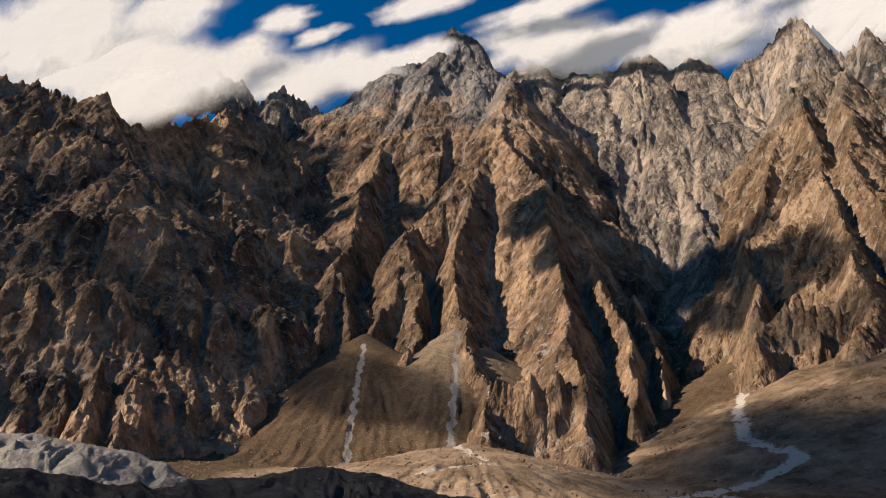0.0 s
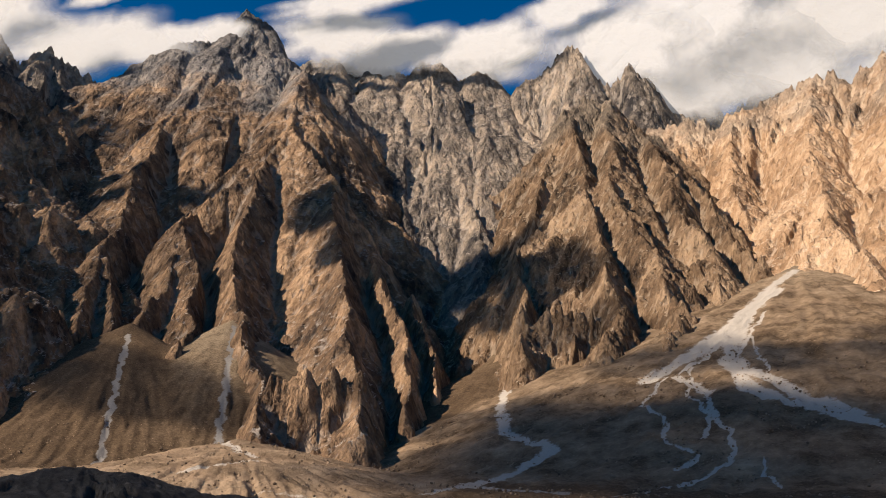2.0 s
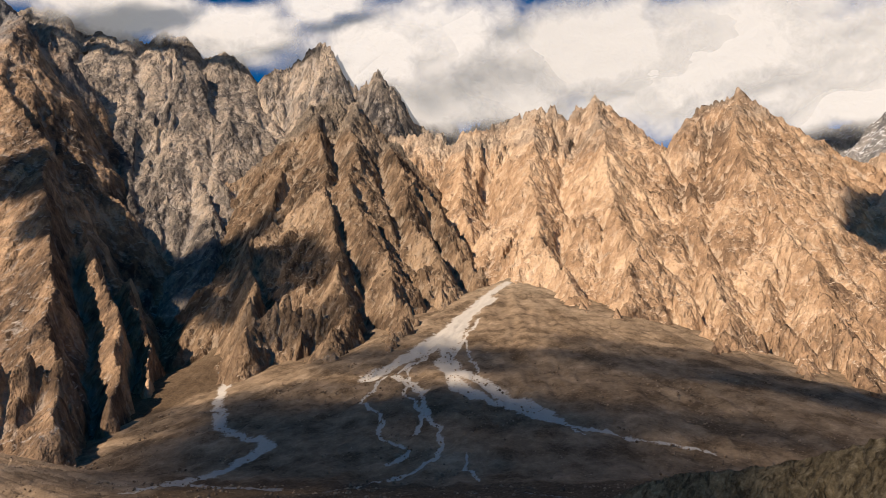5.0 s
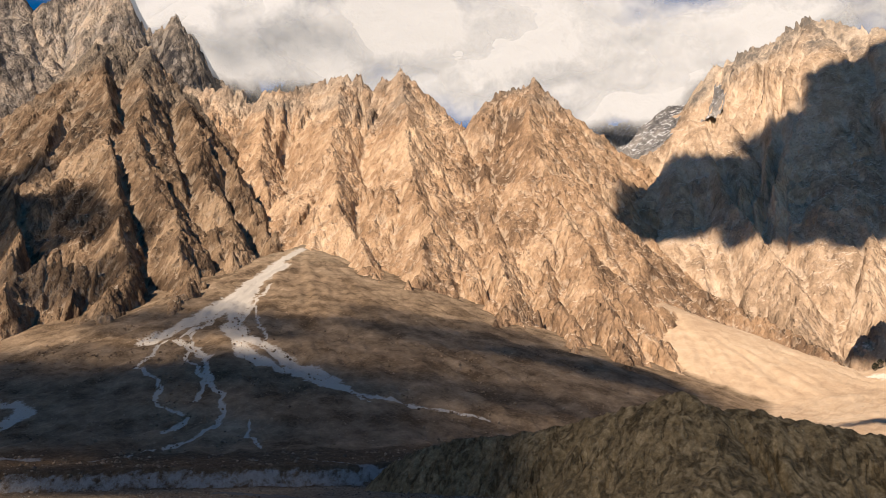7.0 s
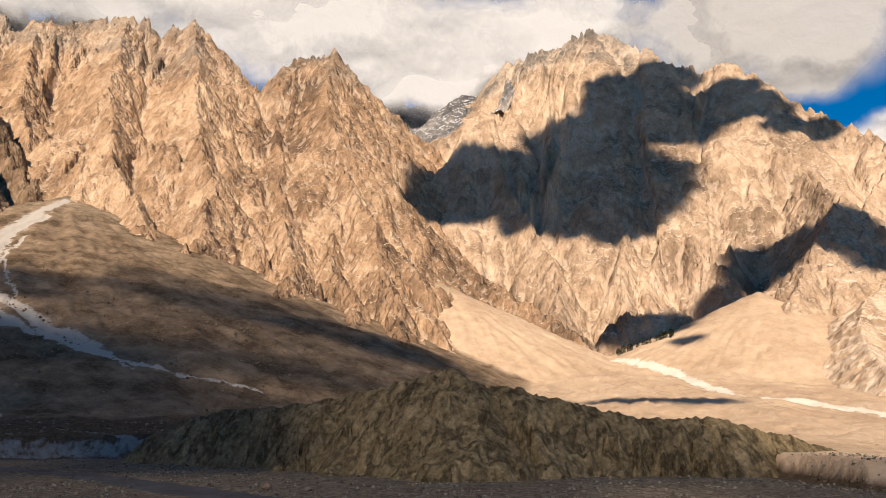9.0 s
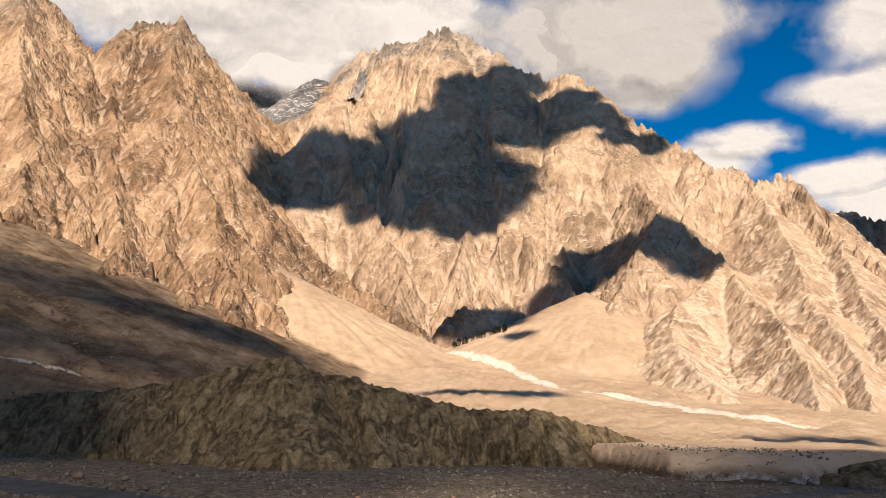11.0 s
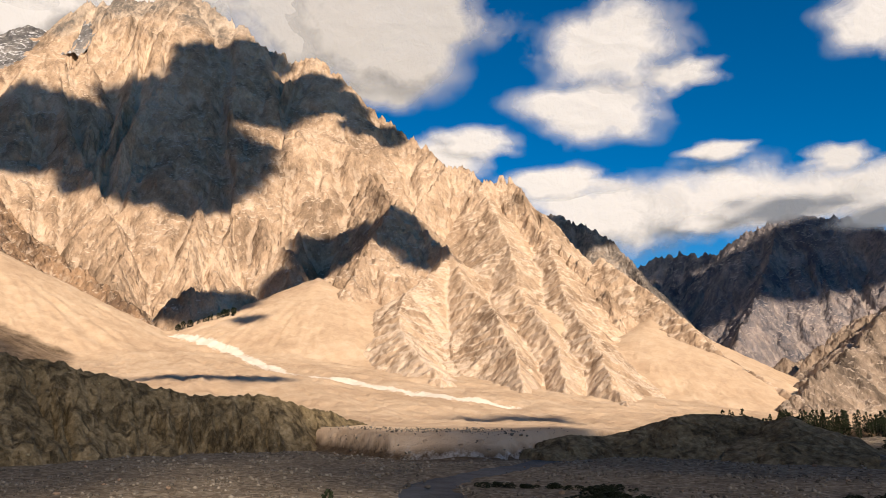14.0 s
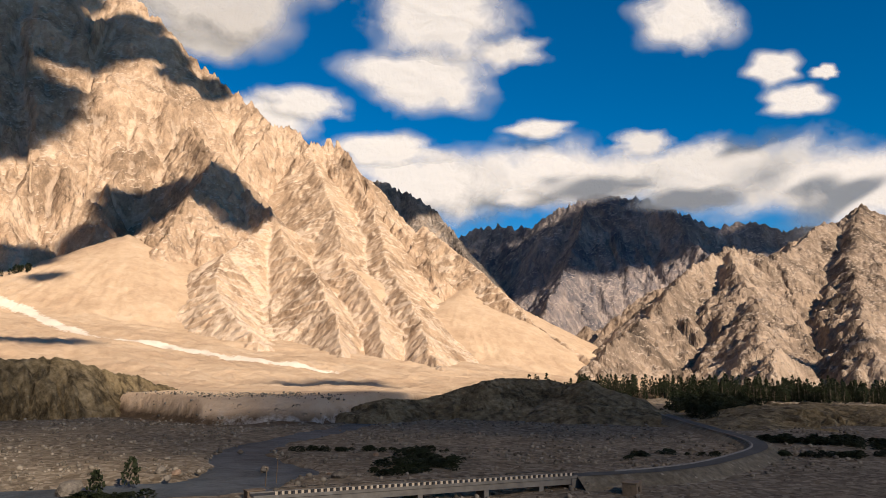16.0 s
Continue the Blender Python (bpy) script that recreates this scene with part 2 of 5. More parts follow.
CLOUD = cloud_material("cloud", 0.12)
CLOUD_UNSEEN = cloud_material("cloud_unseen")
# lower white and less glow paint in the shade of a thick underside
CLOUD_SHADED = cloud_material("cloud_shaded", 0.05, 0.4)

def lattice(seed):
    r = np.random.RandomState(seed)
    a = r.rand(256) * 2 * np.pi
    return r.permutation(256), np.cos(a), np.sin(a)


def perlin(x, y, seed=0):
    """Gradient noise, about -0.7 to 0.7."""
    p, gx, gy = lattice(seed)
    xi, yi = np.floor(x).astype(int), np.floor(y).astype(int)
    fx, fy = x - xi, y - yi
    u, v = fx * fx * fx * (fx * (fx * 6 - 15) + 10), fy * fy * fy * (fy * (fy * 6 - 15) + 10)

    def corner(i, j):
        h = p[(p[(xi + i) & 255] + yi + j) & 255]
        return gx[h] * (fx - i) + gy[h] * (fy - j)
    a = corner(0, 0) * (1 - u) + corner(1, 0) * u
    b = corner(0, 1) * (1 - u) + corner(1, 1) * u
    return a * (1 - v) + b * v


def fbm(x, y, octaves=4, seed=0, gain=0.5):
    total, amp = 0, 1.0
    for k in range(octaves):
        total = total + amp * perlin(x, y, seed + k)
        x, y, amp = x * 2.03 + 17.1, y * 2.03 - 9.7, amp * gain
    return total


def ridged(x, y, octaves=4, seed=0, gain=0.5):
    """Sharp-crested noise, about 0 to 1."""
    total, amp, norm = 0, 1.0, 0
    for k in range(octaves):
        total = total + amp * (1 - np.minimum(1, 2.2 * np.abs(perlin(x, y, seed + k))))
        norm += amp
        x, y, amp = x * 2.07 + 5.3, y * 2.07 + 3.9, amp * gain
    return total / norm


def blend_max(a, b, k):
    h = np.clip(0.5 + 0.5 * (a - b) / k, 0, 1)
    return b + (a - b) * h + k * h * (1 - h)


def ramp(a, b, x):
    t = np.clip((x - a) / (b - a), 0, 1)
    return t * t * (3 - 2 * t)


FANS = []


def fan(apex, slope, sand=0.0, scree=0.0):
    """A debris cone: its apex, the fall in metres a metre, and how sandy or how grey its stones are."""
    FANS.append((*apex, slope, sand, scree))


def bank_line(az):
    """How far off the river bank stands, by bearing in degrees."""
    return np.interp(az, (-180, -60, 0, 24, 40, 56, 70, 86, 97, 105, 108, 110.5, 113.5, 119, 135, 180), (900, 900, 960, 800, 745, 720, 640, 600, 424, 420, 455, 540, 720, 950, 950, 950))


def ground_smooth(x, y):
    """The valley floor, its terrace and the debris cones on it, without fine relief."""
    r, az = np.hypot(x, y), np.degrees(np.arctan2(x, y))
    floor = -32 * ramp(250, 1600, x - 0.3 * y)
    wob = r + 7 * fbm(x / 60, y / 60, 3, 40)
    edge = bank_line(az)
    rise = np.interp(az, (-180, 60, 75, 100, 180), (0.085, 0.085, 0.04, 0.0, 0.0))
    step = np.interp(az, (-180, 60, 80, 88, 97, 109, 116, 180), (17, 17, 16, 14, 12.5, 12.5, 6, 5))
    z = floor + step * ramp(0, np.interp(az, (85, 97), (14, 24)), wob - edge) + rise * np.maximum(0, r - edge)
    for ax, ay, az_, k, _, _ in FANS:
        z = blend_max(z, az_ - k * np.hypot(x - ax, y - ay), 16)
    return z


# ---- land forms ----
MASSIFS, STREAMS = [], []


def stream(width, *points):
    """A stream bed of pale gravel through the points."""
    STREAMS.append((width, np.array(points, float)))


def massif(name, label, mat, grain=1.0, rough=1.0):
    rec = dict(name=name, label=label, mat=mat, grain=grain, rough=rough, ridges=[])
    MASSIFS.append(rec)
    return rec


def ridge(rec, slope, *points, flute=1.0):
    """A crest line through the points; the land falls away from it by slope metres a metre (or by one slope on each side of the way along it)."""
    rec["ridges"].append((slope, flute, np.array(points, float)))


def crest_height(rec, x, y, plain=False):
    """How high the crests and spurs of a land form stand at flat arrays of places, and which of them is the highest there."""
    g, seed = rec["grain"], 7 * len(rec["name"]) + 13 * len(rec["ridges"])
    wx, wy = x, y
    if not plain:
        bend = g * min(1.0, 1.5 * rec["rough"]) ** 1.5
        wx = x + bend * (34 * fbm(x / (300 * g), y / (300 * g), 4, seed) + 6 * fbm(x / (40 * g), y / (40 * g), 2, seed + 5))
        wy = y + bend * (34 * fbm(x / (300 * g), y / (300 * g), 4, seed + 9) + 6 * fbm(x / (40 * g), y / (40 * g), 2, seed + 15))
    best, owner = np.full(x.shape, -1e4), np.zeros(x.shape, int)
    for n, (slope, flute, pts) in enumerate(rec["ridges"]):
        top, along, off = np.full(x.shape, -1e4), np.zeros(x.shape), np.zeros(x.shape)
        run = 0.0
        for a, b in zip(pts[:-1], pts[1:]):
            dx, dy = b[0] - a[0], b[1] - a[1]
            length = math.hypot(dx, dy) + 1e-6
            ux, uy = wx - a[0], wy - a[1]
            u = np.clip((ux * dx + uy * dy) / length ** 2, 0, 1)
            d = np.hypot(ux - u * dx, uy - u * dy)
            fall = slope
            if not isinstance(slope, (int, float)):
                past = np.abs((ux - u * dx) * dx + (uy - u * dy) * dy) / (length * d + 1e-6)
                fall = np.where(dx * uy - dy * ux > 0, slope[1], slope[0]) * (1 - past) + max(slope) * past
            v = a[2] + u * (b[2] - a[2]) - fall * d
            more = v > top
            top[more], along[more], off[more] = v[more], run + u[more] * length, d[more]
            run += length
        near = top > best - 160 * g
        if near.any() and not plain:
            s, o = along[near] / g, off[near] / g
            f = np.minimum(o, 260) * 0.34 * (ridged(s / 95 + n * 7, o / 520, 3, seed + n) - 0.55) + np.minimum(o, 90) * 0.26 * (ridged(s / 27 + n * 3, o / 170, 2, seed + 31 + n) - 0.5)
            f *= 0.4 + 1.15 * ramp(-0.25, 0.3, fbm(x[near] / (330 * g), y[near] / (330 * g), 3, seed + 45))
            jag = (66 if g == 1 else 1) * np.exp(-o / 38) * (ridged(s / 62 + n * 5, o / 900, 4, seed + 50 + n, 0.62) - 0.6)
            top[near] += g * flute * rec["rough"] * (f + jag)
        more = top > best
        owner[more] = n
        best = np.maximum(best, top) if rec["rough"] > 0.5 or plain else blend_max(top, best, 70)
    if plain:
        return best, owner
    soft = rec["rough"]
    best += soft * min(1.0, 1.5 * soft) * g * ((34 if g == 1 else 15) * (ridged(x / (105 * g), y / (105 * g), 5, seed + 60, 0.55) - 0.5) + (8 * soft if g == 1 else 2) * fbm(x / (17 * g), y / (17 * g), 3, seed + 70))
    ledge = (best + 0.35 * x - 0.2 * y) / (38 * g) + 1.2 * fbm(x / (150 * g), y / (150 * g), 3, seed + 80)
    best += (rec["rough"] > 0.5) * g * 3.2 * np.sin(2 * np.pi * ledge) * ramp(-0.1, 0.3, fbm(x / (200 * g), y / (200 * g), 2, seed + 90))
    return best, owner


def massif_height(rec, x, y, low):
    """The land form's height and owner on a grid; places well below low are only roughed in."""
    z, owner = crest_height(rec, x[::4, ::4].ravel(), y[::4, ::4].ravel(), True)
    shape = x[::4, ::4].shape
    z = np.repeat(np.repeat(z.reshape(shape), 4, 0), 4, 1)[:x.shape[0], :x.shape[1]]
    owner = np.repeat(np.repeat(owner.reshape(shape), 4, 0), 4, 1)[:x.shape[0], :x.shape[1]]
    live = z > low - 110 * rec["grain"]
    if rec["grain"] == 1:
        # what lies deep inside a neighbouring mountain is left out
        over = np.full(x[::4, ::4].size, -1e4)
        for other in MASSIFS:
            if other is not rec and other["grain"] == 1:
                over = np.maximum(over, crest_height(other, x[::4, ::4].ravel(), y[::4, ::4].ravel(), True)[0])
        over = np.repeat(np.repeat(over.reshape(shape), 4, 0), 4, 1)[:x.shape[0], :x.shape[1]]
        live &= over < z + 330
        z = np.where(live, z, low - 200)
    z[live] = crest_height(rec, x[live], y[live])[0]
    return z, owner, live


def erode(z, live, drops, steps, seed, bite):
    """Rain: drops run down the grid, cut gullies and leave what they carry lower down."""
    rng = np.random.RandomState(seed)
    rows, cols = z.shape
    starts = np.flatnonzero(live[2:-3, 2:-3])
    if not len(starts):
        return z
    pick = rng.choice(starts, drops)
    pr, pc = pick // (cols - 5) + 2 + rng.rand(drops), pick % (cols - 5) + 2 + rng.rand(drops)
    vr, vc = np.zeros(drops), np.zeros(drops)
    load, speed = np.zeros(drops), np.ones(drops)
    z = z.copy()
    for k in range(steps):
        if k % 4 == 0:
            gr, gc = np.gradient(z)
        i, j = pr.astype(int), pc.astype(int)
        flat = i * cols + j
        vr, vc = 0.35 * vr - 0.65 * gr.ravel()[flat], 0.35 * vc - 0.65 * gc.ravel()[flat]
        size = np.hypot(vr, vc) + 1e-6
        nr, nc = np.clip(pr + vr / size, 2, rows - 3), np.clip(pc + vc / size, 2, cols - 3)
        flat2 = nr.astype(int) * cols + nc.astype(int)
        zr = z.ravel()
        fall = zr[flat] - zr[flat2]
        speed = np.sqrt(np.clip(speed * speed + fall * 0.4, 0.05, 30))
        hold = np.clip(fall, 0.05, 12) * speed * bite
        more = hold > load
        change = np.where(more, -np.minimum((hold - load) * 0.3, np.maximum(fall, 0) * 0.5), np.minimum((load - hold) * 0.15, 0.6))
        change = np.where(fall < 0, np.minimum(load, 0.5), change)
        load -= change
        delta = np.bincount(flat, change, rows * cols).reshape(rows, cols)
        delta[1:-1, 1:-1] = 0.4 * delta[1:-1, 1:-1] + 0.15 * (delta[:-2, 1:-1] + delta[2:, 1:-1] + delta[1:-1, :-2] + delta[1:-1, 2:])
        z += np.clip(delta, -4.0, 2.0)
        pr, pc = nr, nc
    return z


def gullied(z, live, seed, bite, passes, soft=4):
    """Gullies cut on a coarser grid, so that they come out broad."""
    c = z[::3, ::3]
    cut = c
    lv = live[::3, ::3]
    for k in range(passes):
        cut = erode(cut, lv, 200 + int(lv.sum() * 0.3), 60, seed + k, bite)
    d = np.clip(cut - c, -45, 25)
    d = np.repeat(np.repeat(d, 3, 0), 3, 1)[:z.shape[0], :z.shape[1]]
    return z + blurred(d, soft)


def blurred(z, n):
    for k in range(n):
        z = (z + np.roll(z, 1, 0) + np.roll(z, -1, 0) + np.roll(z, 1, 1) + np.roll(z, -1, 1)) / 5
    return z


def sheet(name, x, y, z, keep=None, mat=None, extra=()):
    """A mesh object from grids of places; keep: which faces stay."""
    rows, cols = x.shape
    idx = np.arange(rows * cols).reshape(rows, cols)
    quads = np.stack([idx[:-1, :-1], idx[:-1, 1:], idx[1:, 1:], idx[1:, :-1]], -1).reshape(-1, 4)
    if keep is not None:
        quads = quads[keep.reshape(-1)]
    used = np.unique(quads)
    back = np.zeros(rows * cols, int)
    back[used] = np.arange(len(used))
    quads = back[quads]
    co = np.stack([x, y, z], -1).reshape(-1, 3)[used]
    me = bpy.data.meshes.new(name)
    me.vertices.add(len(co))
    me.vertices.foreach_set("co", co.astype(np.float32).ravel())
    me.loops.add(quads.size)
    me.loops.foreach_set("vertex_index", quads.astype(np.int32).ravel())
    me.polygons.add(len(quads))
    me.polygons.foreach_set("loop_start", np.arange(0, quads.size, 4, dtype=np.int32))
    me.update(calc_edges=True)
    me.polygons.foreach_set("use_smooth", np.ones(len(quads), bool))
    for key, values in extra:
        at = me.attributes.new(key, 'FLOAT', 'POINT')
        at.data.foreach_set("value", values.reshape(-1)[used].astype(np.float32))
    me.materials.append(mat)
    me.update()
    return new(name, me)


def rings(az0, az1, daz, radii):
    """A grid of bearings and distances about the valley's middle."""
    az = np.radians(np.arange(az0, az1 + daz, daz))
    a, r = np.meshgrid(az, np.asarray(radii, float))
    return r * np.sin(a), r * np.cos(a)


def puff_mesh(rx, ry, thick, seed, density=1.0, n_r=26, n_t=76, dense=1.0, back=True, bow=0.0):
    """A cushion of cloud: a domed front with billows, a flatter back, thin at the rim."""
    rho = np.linspace(0, 1, n_r) ** 0.8
    th = np.linspace(0, 2 * np.pi, n_t)
    a, p = np.meshgrid(th, rho)
    lobes = 1 + 0.45 * fbm(1.6 * np.cos(a) + seed, 1.6 * np.sin(a), 1, seed)
    u, v = p * lobes * np.cos(a), p * lobes * np.sin(a)
    billow = 0.85 + 0.3 * ridged(u * 1.6 + seed, v * 1.6, 4, seed + 3)
    dome = np.sqrt(np.maximum(0, 1 - p ** 2))
    front = (u * rx, v * ry, thick * dome * billow + bow * ((u * rx) ** 2 + (v * ry) ** 2))
    rear = (u * rx, v * ry, -0.45 * thick * dome)
    co = np.concatenate([np.stack(s, -1).reshape(-1, 3) for s in ((front, rear) if back else (front,))])
    body = np.concatenate([np.minimum(1, dense * (1 - p)).ravel()] * (2 if back else 1))
    idx = np.arange(n_r * n_t).reshape(n_r, n_t)
    q = np.stack([idx[:-1, :-1], idx[:-1, 1:], idx[1:, 1:], idx[1:, :-1]], -1).reshape(-1, 4)
    q = np.concatenate([q[:, ::-1], q + n_r * n_t]) if back else q[:, ::-1]
    me = bpy.data.meshes.new("cloud")
    me.from_pydata(co.tolist(), [], q.tolist())
    me.polygons.foreach_set("use_smooth", np.ones(len(q), bool))
    at = me.attributes.new("body", 'FLOAT', 'POINT')
    at.data.foreach_set("value", body.astype(np.float32))
    at = me.attributes.new("veil", 'FLOAT', 'POINT')
    at.data.foreach_set("value", np.full(len(co), density, np.float32))
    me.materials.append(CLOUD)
    return me


CLOUDS = []


def cloud(place, rx, ry, thick, tilt=0):
    """A cumulus cloud over the mountains, its broad side to the valley."""
    seed = 300 + 7 * len(CLOUDS)
    way = Vector(place) - Vector(EYE)
    toward = -way.normalized()
    facing = toward.dot(TO_SUN)
    lean = 0.25 + 0.6 * (0.5 - facing) if facing < 0.3 else 0.0
    shell = 4450 + 8 * len(CLOUDS)
    near = shell / way.length if way.length > 4300 and not lean else min(1.0, 4900 / (way.length + 1.2 * rx * lean / (1 + lean)))
    ob = new("cloud", puff_mesh(near * rx, near * ry, 0.2 * near * thick, seed, back=False, bow=0.0 if lean else 0.5 / (near * way.length)))
    # any tilt swaps in the greyed copy, shade put into the colour
    if tilt:
        ob.data.materials[0] = CLOUD_SHADED
    c = Vector(EYE) + near * way
    ob.matrix_world = look(c, c - (toward + lean * TO_SUN))
    CLOUDS.append(ob)
    return tagged(ob, "soft white cumulus cloud with a ragged edge" if not tilt else "thick cumulus cloud with its shaded base painted grey", "cloud", "clouds over the mountains")


def shade_cloud(shaded, r1, r2, density=1.0):
    """An unseen cloud added high on the sunward side to throw shade on the given place."""
    seed = 300 + 7 * len(CLOUDS)
    ob = new("cloud", puff_mesh(1.22 * r1, 1.22 * r2, 0.35 * min(r1, r2), seed, density, 14, 44, 2.0))
    place = Vector(shaded) + 3400 * TO_SUN
    ob.matrix_world = look(place, place + TO_SUN)
    ob.data.materials[0] = CLOUD_UNSEEN
    CLOUDS.append(ob)
    return tagged(ob, "unseen broad cloud added before the sun to shade the land", "cloud", "clouds over the valley")


# debris cones
fan((-990, 1622, 233), 0.42, 0.1, 0)
fan((-621, 1796, 230), 0.6, 0, 0.5)
fan((-481, 2198, 447), 0.56, 0.12, 0)
fan((-202, 2070, 427), 0.58, 0.1, 0.2)
fan((43, 2060, 448), 0.62, 0, 0.9)
fan((737, 1913, 354), 0.5, 0, 0.2)
fan((1089, 2139, 627), 0.75, 0, 0.9)
fan((1212, 1776, 464), 0.7, 0, 0.7)
fan((1681, 1851, 684), 0.42, 0.42, 0.9)
fan((2028, 1463, 613), 0.55, 1, 0)
fan((2000, 1136, 388), 0.5, 0.9, 0)
fan((2239, 864, 438), 0.5, 1, 0)
fan((2322, 361, 174), 0.12, 1, 0)
fan((2499, -70, 388), 0.42, 1, 0)
fan((2145, -679, 281), 0.55, 1, 0)
fan((2077, -988, 215), 0.45, 1, 0)
fan((2372, -789, 302), 0.55, 1, 0)
fan((2337, -1140, 278), 0.5, 1, 0)
# added cone whose pale sand stands in for a sunlit strip of ground
fan((53, 1329, 105), 0.2, 0.5, 0)
stream(18, (798, 2054), (650, 1652), (555, 1445), (487, 1243), (485, 1162), (493, 1071), (445, 1044), (365, 1007), (303, 973), (263, 914))
stream(22, (340, 978), (349, 919), (376, 878), (391, 832))
stream(28, (1628, 1795), (1296, 1569), (1118, 1441), (952, 1329), (824, 1267), (764, 1243))
stream(30, (1378, 1593), (1191, 1481), (980, 1330), (855, 1267), (776, 1258))
stream(22, (1191, 1481), (971, 1279), (884, 1129), (850, 964), (828, 836))
stream(20, (1192, 1478), (1033, 1314), (899, 1200), (816, 1016), (815, 907), (817, 806))
stream(7, (817, 806), (850, 691), (901, 608))
stream(6, (800, 1230), (672, 1122), (656, 1028), (613, 961), (606, 874), (560, 866))
stream(7, (798, 1207), (764, 1071), (703, 966), (676, 897), (619, 830), (541, 812), (478, 790), (425, 774))
stream(12, (798, 1207), (790, 1141), (768, 1068))
stream(10, (-198, 1994), (-181, 1674), (-167, 1470), (-177, 1267), (-186, 1128))
stream(12, (48, 2019), (32, 1651), (19, 1399), (49, 1247), (74, 1181))
stream(9, (70, 1149), (21, 1107), (-24, 1063))
stream(9, (1524, 1732), (1086, 1379), (870, 1236), (798, 1207))
stream(7, (1206, 1441), (907, 1184), (803, 1037), (806, 962))
stream(5, (838, 1209), (740, 1087), (706, 984), (642, 917))
stream(5, (1040, 1293), (854, 1016), (806, 850), (813, 752))
stream(4, (650, 811), (617, 766), (599, 724))
stream(26, (2144, 317), (1902, 144), (1459, 4), (1388, -96), (1224, -218), (1156, -333))
stream(5, (497, 667), (553, 594), (550, 512), (557, 492))

# crest lines
dark_range = massif("mountain_range", "dark shaded brown-grey rock range with its crest in cloud", ROCK_BROWN, rough=1.2)
ridge(dark_range, 1.25, (-1950, 2279, 1203), (-1834, 2437, 1404), (-1693, 2597, 1467), (-1554, 2625, 1451), (-1431, 2637, 1390), (-1300, 2648, 1420), (-1223, 2685, 1314), (-1140, 2883, 1414), (-998, 3145, 1618), (-851, 3292, 1625), (-706, 3275, 1520))
ridge(dark_range, 0.83, (-1300, 2648, 1420), (-1050, 2414, 1049), (-882, 2186, 772), (-828, 1920, 542), (-707, 1622, 313), (-568, 1297, 91))
ridge(dark_range, 0.83, (-1693, 2537, 1421), (-1377, 2262, 973), (-1123, 2015, 655), (-1010, 1918, 543), (-842, 1763, 389), (-661, 1378, 114))
ridge(dark_range, 1, (-1143, 2053, 659), (-995, 2129, 723), (-918, 2217, 764))
ridge(dark_range, 1, (-998, 3145, 1618), (-851, 2713, 1116), (-781, 2505, 908), (-773, 2226, 681), (-732, 1976, 498), (-609, 1602, 265), (-522, 1299, 92))
ridge(dark_range, 1.1, (-789, 2530, 916), (-632, 2230, 634), (-573, 1965, 440), (-518, 1640, 215))
ridge(dark_range, 0.83, (-781, 3258, 1510), (-737, 2960, 1171), (-568, 2615, 805), (-530, 2307, 550), (-515, 2139, 396))
ridge(dark_range, 0.94, (-1950, 2279, 1203), (-1460, 1922, 646), (-918, 1373, 126))
ridge(dark_range, 0.86, (-920, 1640, 310), (-828, 1654, 303), (-713, 1674, 298), (-638, 1768, 329), (-581, 1914, 385))
back_spires = massif("mountain_peak", "grey rock peak half hidden by cloud", ROCK_GREY, rough=1.4)
ridge(back_spires, 1.3, (-1373, 3650, 1931), (-1283, 3683, 2148), (-1113, 3738, 2089), (-1031, 3761, 1984), (-921, 3841, 2125), (-730, 3882, 2023), (-590, 3855, 1859), (-462, 3873, 1769))
pyramid = massif("mountain_pyramid", "steep brown rock pyramid with ribbed walls and a grey summit", ROCK_BROWN, rough=0.8)
ridge(pyramid, 1.5, (-821, 3351, 1464), (-748, 3470, 1603), (-622, 3647, 1839), (-508, 3715, 2022), (-405, 3728, 2073), (-287, 3789, 2244), (-172, 3846, 2306), (-79, 3899, 2414), (-33, 3920, 2503), (34, 3950, 2627), (147, 3897, 2495), (211, 3844, 2336), (280, 3689, 2143), (322, 3485, 2021))
ridge(pyramid, (1.1, 1.45), (320, 3485, 2021), (233, 3141, 1558), (374, 2775, 1169), (363, 2423, 835), (352, 2172, 631), (306, 1824, 381), (283, 1534, 209), (258, 1356, 122))
ridge(pyramid, (1.7, 1.5), (320, 3485, 2021), (480, 3487, 1909), (594, 3490, 1832))
ridge(pyramid, (2.1, 1.05), (233, 3141, 1558), (133, 2947, 1294), (85, 2719, 1057), (42, 2480, 823), (34, 2270, 630), (64, 2029, 443), (88, 1758, 297), (93, 1417, 125))
ridge(pyramid, (1.9, 2.2), (480, 2351, 721), (484, 2228, 633), (471, 2026, 485), (431, 1799, 327), (380, 1534, 179))
ridge(pyramid, (2.0, 2.2), (608, 2373, 637), (572, 2073, 435), (497, 1751, 257))
ridge(pyramid, (2.2, 1.9), (93, 2818, 1168), (6, 2800, 1080), (-58, 2749, 1025))
ridge(pyramid, (1.5, 1.9), (-82, 2649, 929), (-122, 2597, 887), (-136, 2396, 676), (-152, 2225, 535), (-181, 2072, 428))
ridge(pyramid, (1.2, 2.1), (-122, 2597, 887), (-71, 2329, 642), (-57, 2059, 429), (-78, 1898, 320))
ridge(pyramid, (0.85, 1.6), (-287, 3789, 2247), (-224, 3493, 1807), (-286, 3358, 1631), (-329, 2952, 1181), (-332, 2649, 887), (-350, 2465, 727), (-345, 2213, 526), (-329, 2034, 383))
ridge(pyramid, (1.2, 1.9), (-346, 2466, 728), (-287, 2262, 547), (-234, 2087, 420))
